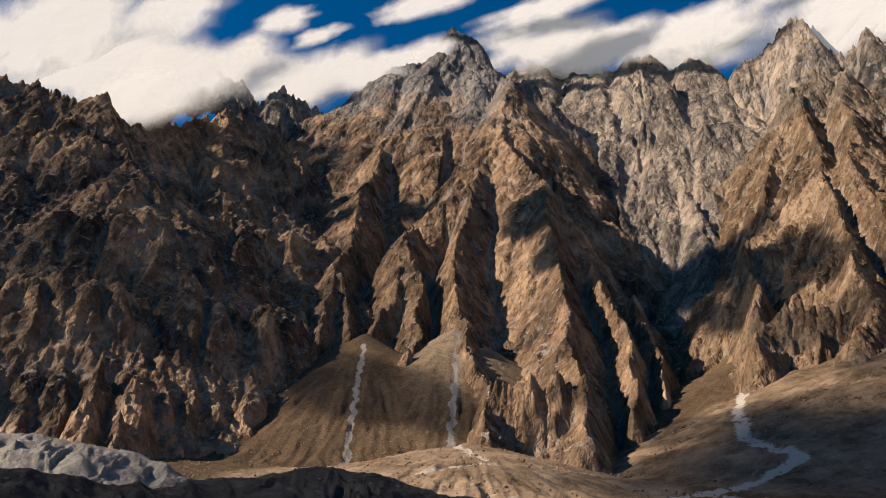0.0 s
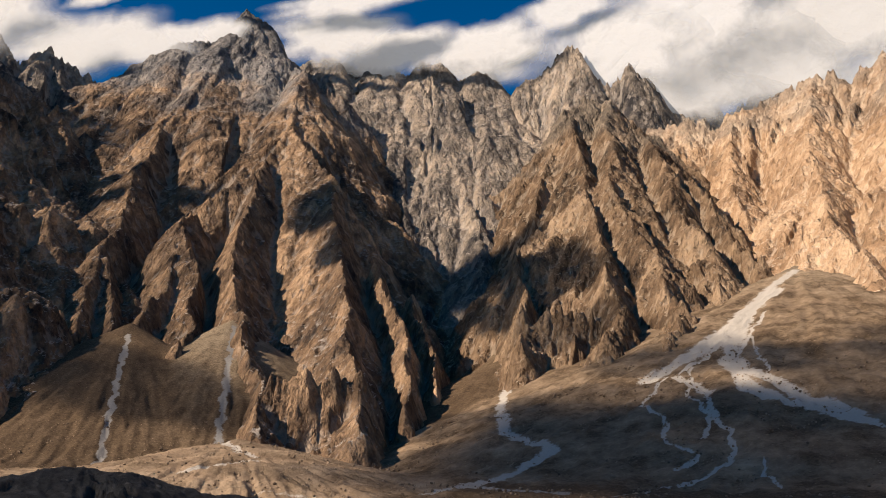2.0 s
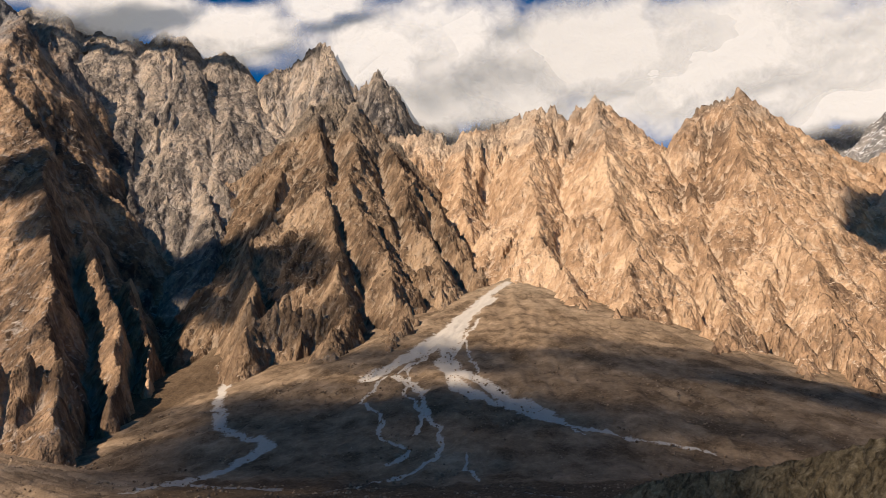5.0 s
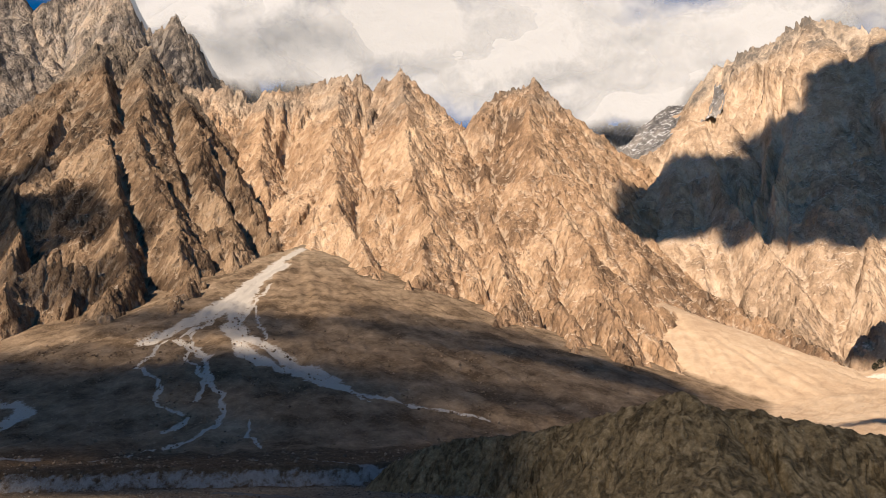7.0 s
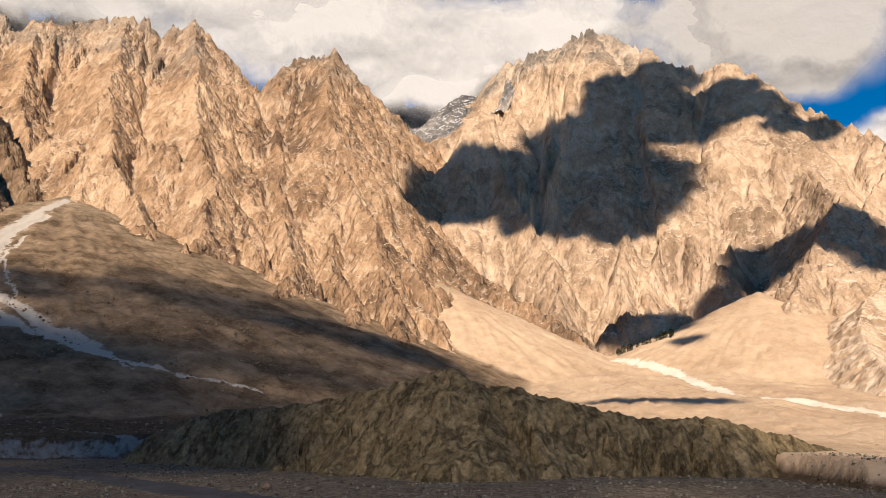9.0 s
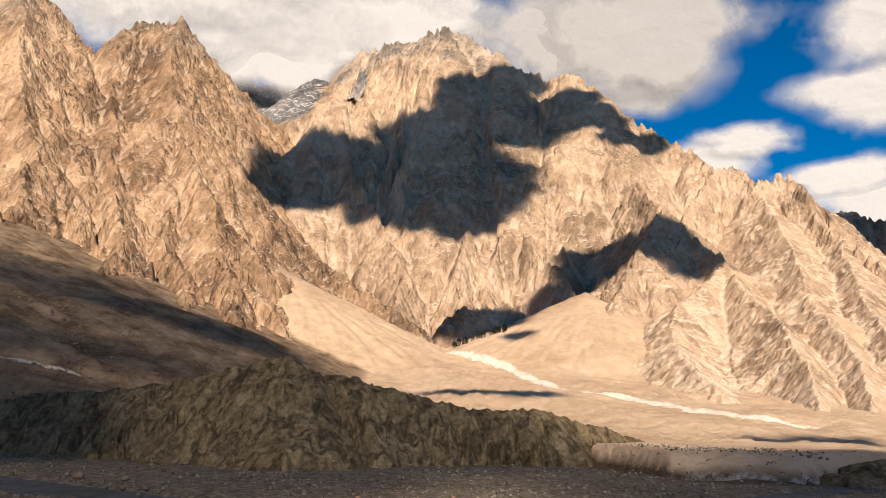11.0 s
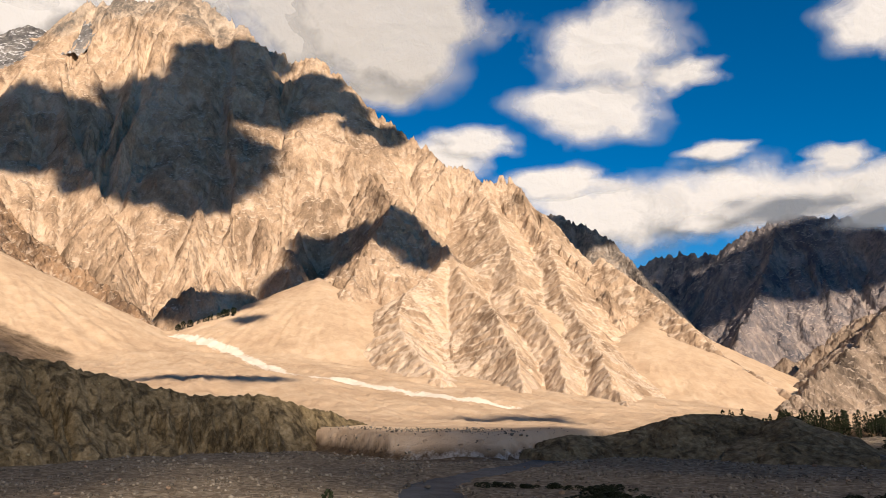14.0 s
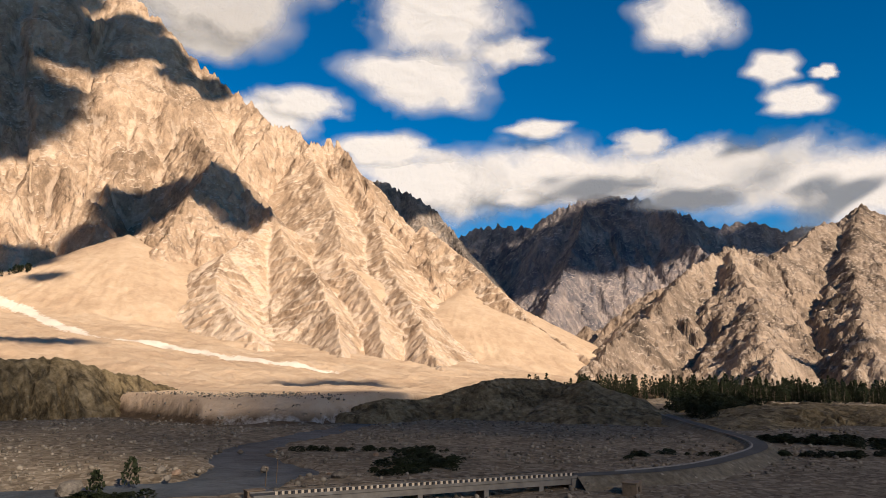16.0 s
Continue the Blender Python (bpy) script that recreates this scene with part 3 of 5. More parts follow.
ridge(pyramid, (0.9, 1.5), (-625, 3647, 1839), (-599, 3306, 1426), (-558, 2927, 1018), (-525, 2669, 780), (-472, 2353, 527), (-460, 2223, 432))
ridge(pyramid, (1.3, 1.8), (31, 3950, 2627), (65, 3699, 2110), (126, 3498, 1774))
ridge(pyramid, 2.2, (106, 1556, 223), (174, 1550, 249), (242, 1551, 258), (302, 1571, 242))
cirque = massif("mountain_crest", "pale grey jagged rock crest above a dark gully", ROCK_GREY, rough=1.05)
ridge(cirque, 1.4, (298, 4139, 2361), (433, 4127, 2482), (568, 4111, 2500), (701, 4090, 2442), (758, 4029, 2435), (860, 3958, 2396), (995, 3977, 2367), (1061, 3960, 2464), (1169, 3930, 2464), (1268, 3899, 2339), (1361, 3867, 2433), (1445, 3837, 2392), (1539, 3800, 2125), (1550, 3742, 1958), (1601, 3666, 1840))
ridge(cirque, 1.5, (758, 4029, 2435), (609, 3852, 2122), (762, 3518, 1588), (848, 3241, 1250), (894, 3073, 1063))
ridge(cirque, 1.5, (1061, 3960, 2464), (1066, 3647, 1912), (1044, 3341, 1520), (1037, 3238, 1447), (915, 3014, 1094), (898, 2810, 864))
ridge(cirque, 1.5, (1445, 3837, 2392), (1242, 3485, 1773), (1257, 3159, 1340), (1250, 2946, 1081), (1147, 2772, 928))
ridge(cirque, 1.25, (1037, 3238, 1447), (1043, 2935, 1120), (980, 2678, 851), (900, 2439, 590))
dark_peak = massif("mountain_peak", "dark blue-grey jagged summit with cloud on its shoulder", ROCK_GREY, rough=1.4)
ridge(dark_peak, 2.6, (1413, 3691, 1979), (1534, 3643, 2209), (1691, 3624, 2341), (1788, 3577, 2453), (1849, 3546, 2494), (1897, 3520, 2437), (1952, 3490, 2267), (1994, 3466, 2220), (2062, 3426, 2231), (2127, 3386, 2340), (2199, 3396, 2299), (2291, 3391, 2168))
ridge(dark_peak, 1.5, (1988, 3813, 2679), (1852, 3658, 2281), (1748, 3486, 2012))
ridge(dark_peak, 1.4, (2558, 3519, 2385), (2709, 3339, 2053), (2837, 3164, 2176), (2977, 3103, 2336), (3083, 2997, 2125))
golden_cone = massif("mountain_cone", "sunlit golden-brown rock cone with slanting grooves", ROCK_OCHRE, rough=1.3)
ridge(golden_cone, 1.5, (1548, 3083, 1771), (1689, 3110, 1891), (1764, 3010, 1823), (1775, 2869, 1672), (1769, 2715, 1505), (1720, 2434, 1204), (1675, 2195, 976), (1611, 2023, 809), (1588, 1882, 700), (1563, 1789, 593))
ridge(golden_cone, 1.6, (1647, 3032, 1844), (1527, 2982, 1692), (1368, 2893, 1461), (1262, 2777, 1237), (1151, 2607, 1016), (1120, 2457, 899))
ridge(golden_cone, 1.15, (1719, 2933, 1777), (1458, 2540, 1266), (1292, 2139, 876), (1187, 1810, 622), (1043, 1521, 420), (892, 1347, 265))
ridge(golden_cone, 1.9, (1026, 2443, 839), (1029, 2503, 877), (896, 2127, 627), (706, 1669, 341))
ridge(golden_cone, 1.9, (1127, 2398, 884), (1119, 2311, 796), (1094, 2173, 661), (1094, 2114, 575))
ridge(golden_cone, 1.15, (1527, 2982, 1692), (1329, 2496, 1152), (1157, 2096, 783), (1002, 1753, 522), (821, 1489, 307))
ridge(golden_cone, 1.15, (1747, 2681, 1487), (1505, 2139, 909), (1373, 1840, 653), (1233, 1610, 435))
ridge(golden_cone, 1.3, (811, 1806, 452), (916, 1721, 439), (1043, 1706, 455), (1190, 1706, 493), (1352, 1735, 557))
golden_massif = massif("mountain_massif", "broad sunlit golden rock massif with pinnacles and pale gullies", ROCK_GOLD, rough=1.25)
ridge(golden_massif, 1.35, (2077, 3182, 1799), (2236, 3072, 1808), (2320, 2946, 1706), (2384, 2895, 1807), (2557, 2743, 1857), (2616, 2617, 1894), (2687, 2543, 1891), (2724, 2504, 1812), (2730, 2423, 1853), (2764, 2384, 1806), (2791, 2352, 1908), (2820, 2317, 1790), (2859, 2268, 1679), (2913, 2200, 1671), (2963, 2045, 1552), (3047, 2010, 1700), flute=1.3)
ridge(golden_massif, 1.5, (3047, 2010, 1700), (3064, 1984, 1761), (3118, 1897, 1786), (3127, 1784, 1785), (3166, 1714, 1700), (3146, 1644, 1612), (3124, 1578, 1497), (3122, 1468, 1352), (3105, 1384, 1229), (3035, 1296, 1071), flute=1.3)
ridge(golden_massif, 0.95, (3035, 1296, 1071), (2889, 1256, 915), (2695, 1071, 704), (2580, 951, 582), (2492, 743, 445), (2388, 546, 316), (2263, 413, 223), (2121, 352, 147))
ridge(golden_massif, 1.1, (2616, 2617, 1894), (2161, 2207, 1265), (1778, 1784, 793), (1631, 1540, 606), (1454, 1332, 411))
ridge(golden_massif, 1, (2791, 2352, 1908), (2250, 1877, 1158), (1879, 1475, 717), (1620, 1314, 516), (1430, 1215, 361))
ridge(golden_massif, 1, (2963, 2045, 1552), (2487, 1629, 1019), (2031, 1317, 643), (1684, 1062, 412), (1328, 856, 205))
ridge(golden_massif, 1, (3127, 1784, 1785), (2609, 1482, 1139), (2351, 1254, 838), (2097, 1031, 589), (1795, 860, 371), (1541, 694, 220), (1323, 558, 85))
ridge(golden_massif, 1, (2559, 1364, 909), (2177, 1234, 637), (1796, 992, 387), (1474, 766, 221), (1359, 672, 136))
ridge(golden_massif, 1.1, (2843, 1236, 901), (2459, 1043, 596), (2135, 848, 379), (1895, 723, 216))
ridge(golden_massif, 1.1, (2362, 2913, 1805), (2026, 2520, 1253), (1834, 2237, 942), (1786, 1958, 712))
snow_peak = massif("mountain_peak", "far grey rock head wall with snow patches below cloud", ROCK_SNOW)
ridge(snow_peak, 1, (4260, 1599, 1728), (4076, 1658, 1494), (3912, 1662, 1308))
ridge(snow_peak, 1, (4020, 2236, 2152), (4153, 1979, 1895), (4240, 1783, 1937), (4320, 1581, 1994), (4284, 1378, 2118), (4336, 1205, 2264))
ridge(snow_peak, 0.9, (4227, 1937, 2050), (4170, 1690, 1730), (4129, 1519, 1522))
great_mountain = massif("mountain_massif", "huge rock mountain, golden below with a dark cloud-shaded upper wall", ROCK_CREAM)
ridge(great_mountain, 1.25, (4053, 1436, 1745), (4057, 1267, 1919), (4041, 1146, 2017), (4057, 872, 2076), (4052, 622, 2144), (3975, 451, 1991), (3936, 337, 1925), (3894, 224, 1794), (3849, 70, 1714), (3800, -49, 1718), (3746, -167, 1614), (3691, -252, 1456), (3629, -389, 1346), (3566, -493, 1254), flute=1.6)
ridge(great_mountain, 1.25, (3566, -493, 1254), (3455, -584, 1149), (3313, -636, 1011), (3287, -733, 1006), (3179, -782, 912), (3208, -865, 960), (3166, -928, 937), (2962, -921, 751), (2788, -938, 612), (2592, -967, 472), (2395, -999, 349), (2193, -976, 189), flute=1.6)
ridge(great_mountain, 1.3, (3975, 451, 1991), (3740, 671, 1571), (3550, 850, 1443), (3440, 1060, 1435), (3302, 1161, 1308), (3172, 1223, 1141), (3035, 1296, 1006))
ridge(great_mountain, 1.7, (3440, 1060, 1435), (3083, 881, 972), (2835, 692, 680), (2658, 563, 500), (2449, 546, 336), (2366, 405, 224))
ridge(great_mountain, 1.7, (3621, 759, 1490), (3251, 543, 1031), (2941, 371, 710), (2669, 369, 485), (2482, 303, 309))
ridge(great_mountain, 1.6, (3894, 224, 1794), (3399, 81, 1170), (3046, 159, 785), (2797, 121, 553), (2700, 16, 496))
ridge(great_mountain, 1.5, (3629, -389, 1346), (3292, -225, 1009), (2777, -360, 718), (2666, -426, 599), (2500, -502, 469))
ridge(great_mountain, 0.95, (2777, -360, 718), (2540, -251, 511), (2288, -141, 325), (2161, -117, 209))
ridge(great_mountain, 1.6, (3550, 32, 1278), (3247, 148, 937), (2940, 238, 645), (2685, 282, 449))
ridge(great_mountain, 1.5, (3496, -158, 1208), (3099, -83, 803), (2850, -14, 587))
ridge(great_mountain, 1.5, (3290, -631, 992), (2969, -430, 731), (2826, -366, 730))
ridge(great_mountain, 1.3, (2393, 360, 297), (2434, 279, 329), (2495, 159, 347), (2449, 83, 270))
pale_buttress = massif("mountain_spur", "pale cream rock buttress with scree runnels", ROCK_PALE, rough=0.52)
ridge(pale_buttress, 0.75, (2500, -502, 469), (2220, -319, 318), (1920, -246, 194), (1461, -272, 61), (1312, -273, -4), flute=0.3)
ridge(pale_buttress, 0.88, (2500, -502, 469), (2073, -515, 271), (1671, -474, 127), (1204, -356, -21), flute=0.3)
ridge(pale_buttress, 0.78, (3205, -788, 919), (2666, -752, 563), (2114, -653, 277), (1718, -604, 131), (1271, -461, -21), flute=0.3)
ridge(pale_buttress, 0.78, (2796, -941, 613), (2148, -795, 283), (1680, -692, 117), (1131, -519, -39), flute=0.3)
ridge(pale_buttress, 0.88, (2682, -1104, 521), (2497, -1150, 414), (2276, -1173, 293), (1987, -1157, 149), (1821, -1149, 80), (1653, -1143, 20), (1541, -1105, -56), flute=0.3)
dark_crest = massif("mountain_crest", "dark jagged rock crest in cloud shade", ROCK_GREY)
ridge(dark_crest, 1.2, (3968, -1031, 709), (3903, -1256, 933), (3872, -1348, 961), (3843, -1430, 913), (3752, -1526, 852), (3664, -1604, 767), (3543, -1631, 661), (3325, -1622, 518))
far_range = massif("mountain_range", "far layered rock range tinted haze blue-grey, with clouds on its top", ROCK_HAZED)
ridge(far_range, 1.1, (4325, -1839, 682), (4240, -2029, 772), (4161, -2185, 826), (3965, -2332, 790), (3836, -2352, 823), (3724, -2437, 896), (3632, -2571, 958), (3519, -2724, 928), (3402, -2869, 900), (3381, -2969, 833), (3296, -3136, 768), (3184, -3320, 781), (3113, -3454, 733), (3015, -3606, 762))
ridge(far_range, 1.2, (3632, -2571, 958), (3266, -2132, 456), (2986, -1826, 209), (2537, -1600, 55))
ridge(far_range, 1.2, (3402, -2869, 900), (2920, -2734, 525), (2791, -2273, 315), (2337, -1717, 97))
right_mountain = massif("mountain", "grey-brown rugged rock mountain beside the valley", ROCK_TAWNY, rough=0.95)
ridge(right_mountain, 0.8, (1559, -1086, 8), (1736, -1352, 97), (1906, -1618, 211), (2046, -1838, 325), (2099, -2073, 414), (2025, -2213, 393), (2166, -2490, 459), (2229, -2699, 575), (2243, -2816, 581), (2225, -2956, 672), (2156, -3007, 599), (2024, -3098, 527), (1866, -3195, 467), flute=0.9)
ridge(right_mountain, 0.62, (2099, -2073, 414), (1669, -1725, 184), (1375, -1452, 65), (1190, -1283, 3), flute=0.9)
ridge(right_mountain, 0.65, (2225, -2956, 672), (1848, -2363, 333), (1452, -1911, 148), (1137, -1522, 28), flute=0.9)
dark_slope = massif("hill", "dark gravel hillside close to the river", GRAVEL_DARK, grain=0.25)
ridge(dark_slope, 0.33, (-139, 183, 38), (-131, 213, 38), (-111, 235, 34), (-85, 256, 32), (-76, 290, 35), (-58, 304, 38), (-43, 317, 41), (-30, 319, 39), (-17, 330, 37), (2, 330, 32), (21, 329, 29))
pale_moraine = massif("moraine", "pale grey boulder moraine with a lumpy crest", GRAVEL_PALE, grain=0.25)
ridge(pale_moraine, 0.5, (-388, 509, 55), (-328, 526, 61), (-299, 543, 61), (-277, 544, 61), (-246, 547, 56), (-212, 551, 51), (-187, 549, 45), (-162, 547, 33), (-133, 544, 24))
moraine_wall = massif("moraine", "eroded brown-grey moraine wall of packed earth and gravel", EARTH, grain=0.22, rough=1.05)
ridge(moraine_wall, 1.12, (482, 421, 20), (482, 390, 32), (483, 356, 39), (481, 307, 41), (474, 258, 45), (465, 232, 50), (458, 212, 54), (454, 183, 59), (454, 171, 63), (453, 165, 63), (452, 161, 57), (462, 148, 52), (473, 126, 50), (482, 112, 45), (492, 88, 38), (501, 62, 32), (509, 39, 31), (520, 16, 32), (535, -4, 25), (559, -34, 18), (582, -58, 8), flute=1.5)
river_mound = massif("moraine", "low gravel mound with eroded scarps beside the river", EARTH, grain=0.2, rough=0.6)
ridge(river_mound, 0.42, (419, -135, -4), (425, -147, 7), (432, -159, 10), (435, -178, 8), (436, -201, 13), (434, -228, 20), (436, -245, 21), (427, -261, 20), (411, -267, 17), (395, -273, 20), (385, -286, 15), (368, -293, 7))
gravel_bench = massif("gravel_bench", "grey gravel bench strewn with stones below the grove", EARTH, grain=0.2, rough=0.6)
ridge(gravel_bench, 0.16, (305, -303, 2), (331, -347, 5), (347, -387, 7), (337, -409, 7), (320, -435, 6), (289, -456, 7))

def build_massif(rec):
    pts = np.concatenate([p for _, _, p in rec["ridges"]])
    r, az = np.hypot(pts[:, 0], pts[:, 1]), np.degrees(np.arctan2(pts[:, 0], pts[:, 1]))
    g = rec["grain"]
    far = r.max()
    margin = np.degrees(320 * g / max(r.min(), 250)) + 2
    step = 0.105 if g == 1 else 0.11
    dr = 5.8 if g == 1 else 2.2
    lo = max(r.min() - 350 * g, 120)
    x, y = rings(az.min() - margin, az.max() + margin, step, np.arange(lo, far + 130 * g, dr))
    low = ground_smooth(x, y) - 25 * g
    z, owner, live = massif_height(rec, x, y, low)
    if g == 1:
        z = gullied(z, live, 50, 0.30 * min(1, rec["rough"] ** 2), 3)
    else:
        z = gullied(z, live, 50, 0.14, 3, 9)
    hollow = np.clip((blurred(z, 14) - z) / 9, -1, 1)
    up = z > low
    keep = up[:-1, :-1] | up[:-1, 1:] | up[1:, 1:] | up[1:, :-1]
    z = np.maximum(z, low - 30 * g)
    if len(rec["ridges"]) == 1:
        ob = sheet(rec["name"], x, y, z, keep, rec["mat"], (("hollow", hollow),))
    else:
        ob = new(rec["name"])
        for n, (_, _, p) in enumerate(rec["ridges"]):
            mine = keep & (owner[:-1, :-1] == n)
            if mine.sum() > 40:
                sheet("crest" if n == 0 else "rock_spur", x, y, z, mine, rec["mat"], (("hollow", hollow),)).parent = ob
    return tagged(ob, rec["label"], "mountain" if g == 1 else "moraine", kind="" if g == 1 else "structure")


for rec in MASSIFS:
    build_massif(rec)

# the river's course: places and widths
WET = [((415, 560), 14), ((402, 480), 18), ((365, 365), 20), ((318, 262), 24), ((280, 180), 24), ((240, 90), 22), ((216, 20), 22), ((220, -34), 26), ((240, -48), 26), ((268, -47), 18), ((293, -52), 14), ((320, -67), 12), ((348, -90), 12), ((380, -118), 12), ((440, -165), 14), ((560, -240), 16), ((760, -420), 20)]


def river_gap(x, y):
    """How far from the river's edge a place lies; below 0 in the water."""
    gap = np.full(np.shape(x), 1e4)
    for ((ax, ay), aw), ((bx, by), bw) in zip(WET[:-1], WET[1:]):
        dx, dy = bx - ax, by - ay
        u = np.clip(((x - ax) * dx + (y - ay) * dy) / (dx * dx + dy * dy), 0, 1)
        gap = np.minimum(gap, np.hypot(x - ax - u * dx, y - ay - u * dy) - 0.5 * (aw + u * (bw - aw)))
    return gap


az = np.concatenate([np.arange(-180, -36, 4.0), np.arange(-36, 150, 0.17), np.arange(150, 181, 3.0)])
rad = np.concatenate([[0.5, 20, 40], np.geomspace(60, 700, 120), np.geomspace(700, 2300, 230)[1:], [2400, 2500, 2600, 2700, 2900, 3200, 3600, 4000, 4500, 4950]])
a, r = np.meshgrid(np.radians(az), rad)
gx, gy = r * np.sin(a), r * np.cos(a)
wash = np.zeros(gx.shape)
jx, jy = gx + 9 * fbm(gx / 30, gy / 30, 3, 220), gy + 9 * fbm(gx / 30, gy / 30, 3, 230)
for width, pts in STREAMS:
    for p, q in zip(pts[:-1], pts[1:]):
        dx, dy = q - p
        near = np.hypot(jx - (p[0] + q[0]) / 2, jy - (p[1] + q[1]) / 2) < math.hypot(dx, dy) / 2 + 3 * width
        u = np.clip(((jx[near] - p[0]) * dx + (jy[near] - p[1]) * dy) / (dx * dx + dy * dy + 1e-6), 0, 1)
        d = np.hypot(jx[near] - p[0] - u * dx, jy[near] - p[1] - u * dy)
        wash[near] = np.maximum(wash[near], 0.85 * np.exp(-(d / (0.8 * width)) ** 2))
ribs = np.zeros(gx.shape)
best, sand, scree = np.full(gx.shape, -1e4), np.zeros(gx.shape), np.zeros(gx.shape)
for fx, fy, fz, k, s1, s2 in FANS:
    h = fz - k * np.hypot(gx - fx, gy - fy)
    on = ramp(-4, 25, h - best)
    far, turn = np.hypot(gx - fx, gy - fy), np.arctan2(gx - fx, gy - fy)
    ribs += (np.minimum(far, 400) / 400 * (10 * (ridged(turn * 9, far / 260, 3, 240) - 0.6) + 7 * (ridged(turn * 30, far / 160, 3, 250) - 0.6)) - ribs) * on
    sand, scree, best = sand + (s1 - sand) * on, scree + (s2 * np.exp(-np.hypot(gx - fx, gy - fy) / 420) - scree) * on, np.maximum(best, h)
base = ground_smooth(gx, gy)
low = ramp(6, 40, base - best)
sand = sand * (1 - low) + low * np.interp(np.degrees(a), (-180, 58, 70, 110, 125, 180), (0, 0, 0.8, 0.8, 0.1, 0))
scree *= 1 - low
plain = ramp(-8, 6, base - (-32 * ramp(250, 1600, gx - 0.3 * gy)) - 4)
sand *= plain
bank = ramp(0, 5, r + 7 * fbm(gx / 60, gy / 60, 3, 40) - bank_line(np.degrees(a)) + 3) * (1 - ramp(9, 16, r + 7 * fbm(gx / 60, gy / 60, 3, 40) - bank_line(np.degrees(a))))
wash = np.maximum(wash, 0.55 * bank * np.interp(np.degrees(a), (-180, -5, 5, 50, 60, 92, 98, 110, 116, 180), (0, 0, 1, 1, 0, 0, 1, 1, 0, 0)))
bed = (1 - ramp(-30, 5, r - bank_line(np.degrees(a)))) * np.interp(np.degrees(a), (-180, 10, 40, 150, 180), (0, 0, 1, 1, 0))
scree = np.maximum(scree, 0.5 * bed)
dip = 1 - ramp(-1, 5, river_gap(gx, gy) + 5 * fbm(gx / 12, gy / 12, 2, 280))
gz = base - 1.6 * dip + (1 - dip) * 1.2 * fbm(gx / 40, gy / 40, 4, 200) + 7 * fbm(gx / 220, gy / 220, 4, 210) * ramp(700, 1100, r) - 2.5 * wash + ribs * (1 - low) + ramp(700, 800, r) * (3.0 * (ridged(gx / 40, gy / 40, 4, 260, 0.6) - 0.5) + 1.5 * fbm(gx / 9, gy / 9, 2, 270))
ground = sheet("ground", gx, gy, gz, None, GROUND, (("gravel", wash), ("sand", sand), ("scree", scree), ("pebble", bed)))
tagged(ground, "stony valley floor of dark brown debris and pale gravel", "ground", kind="structure")

# clouds
cloud((-2289, 3874, 2453), 1014, 450, 126, tilt=0)
cloud((-1087, 2850, 1632), 506, 215, 60, tilt=0)
cloud((-1214, 2743, 1479), 367, 146, 41, tilt=0)
cloud((-1715, 3278, 1903), 731, 274, 76, tilt=0)
cloud((-811, 4223, 2409), 686, 252, 70, tilt=0)
cloud((-1240, 4013, 2350), 564, 246, 69, tilt=0)
cloud((-95, 3859, 2389), 182, 149, 41, tilt=0)
cloud((-337, 4337, 2591), 482, 185, 51, tilt=0)
cloud((538, 4417, 2836), 541, 251, 70, tilt=0)
cloud((966, 4344, 2763), 652, 230, 64, tilt=0)
cloud((1484, 3961, 2581), 508, 272, 76, tilt=0)
cloud((-1751, 4254, 2861), 555, 218, 61, tilt=0)
cloud((-1081, 4471, 2987), 321, 128, 36, tilt=0)
cloud((-856, 4520, 2909), 279, 99, 27, tilt=0)
cloud((-145, 4598, 3240), 700, 144, 40, tilt=0)
cloud((711, 4545, 3233), 782, 131, 36, tilt=0)
cloud((2343, 3900, 2762), 741, 351, 98, tilt=0)
cloud((1575, 4216, 2830), 584, 233, 65, tilt=0)
cloud((2049, 4006, 3078), 399, 159, 44, tilt=0)
cloud((2719, 3649, 2913), 870, 435, 121, tilt=0)
cloud((2323, 3256, 2108), 563, 248, 69, tilt=0)
cloud((2786, 3143, 2304), 596, 315, 88, tilt=0)
cloud((3458, 2957, 2758), 1013, 428, 120, tilt=0)
cloud((3871, 2391, 2533), 992, 457, 128, tilt=0)
cloud((3201, 3234, 2715), 1164, 465, 130, tilt=0)
cloud((3595, 2707, 2374), 969, 447, 125, tilt=0)
cloud((3980, 2099, 2365), 968, 409, 114, tilt=0)
cloud((4133, 1650, 2161), 725, 398, 111, tilt=0)
cloud((4351, 1149, 2381), 895, 279, 78, tilt=0)
cloud((4015, 2245, 2584), 1276, 425, 119, tilt=0)
cloud((4268, 1258, 2281), 952, 348, 97, tilt=0)
cloud((4517, 872, 2562), 656, 270, 75, tilt=0)
cloud((4275, -461, 2189), 848, 477, 238, tilt=40)
cloud((4350, 51, 2246), 681, 394, 197, tilt=35)
cloud((4321, -498, 1847), 381, 207, 103, tilt=20)
cloud((4400, -56, 2051), 533, 249, 69, tilt=0)
cloud((3914, 600, 2039), 456, 146, 41, tilt=0)
cloud((4117, -1818, 2102), 600, 345, 242, tilt=0)
cloud((4139, -1766, 1686), 581, 264, 185, tilt=0)
cloud((3949, -2158, 1860), 303, 142, 85, tilt=0)
cloud((4376, -1050, 1517), 348, 139, 83, tilt=0)
cloud((4419, -850, 1426), 415, 173, 48, tilt=0)
cloud((4322, -1574, 1273), 455, 140, 39, tilt=0)
cloud((4246, -1770, 1069), 693, 259, 72, tilt=0)
cloud((3997, -2278, 1100), 659, 260, 72, tilt=0)
cloud((3927, -2396, 1407), 247, 77, 21, tilt=0)
cloud((3325, -3032, 1988), 360, 270, 189, tilt=0)
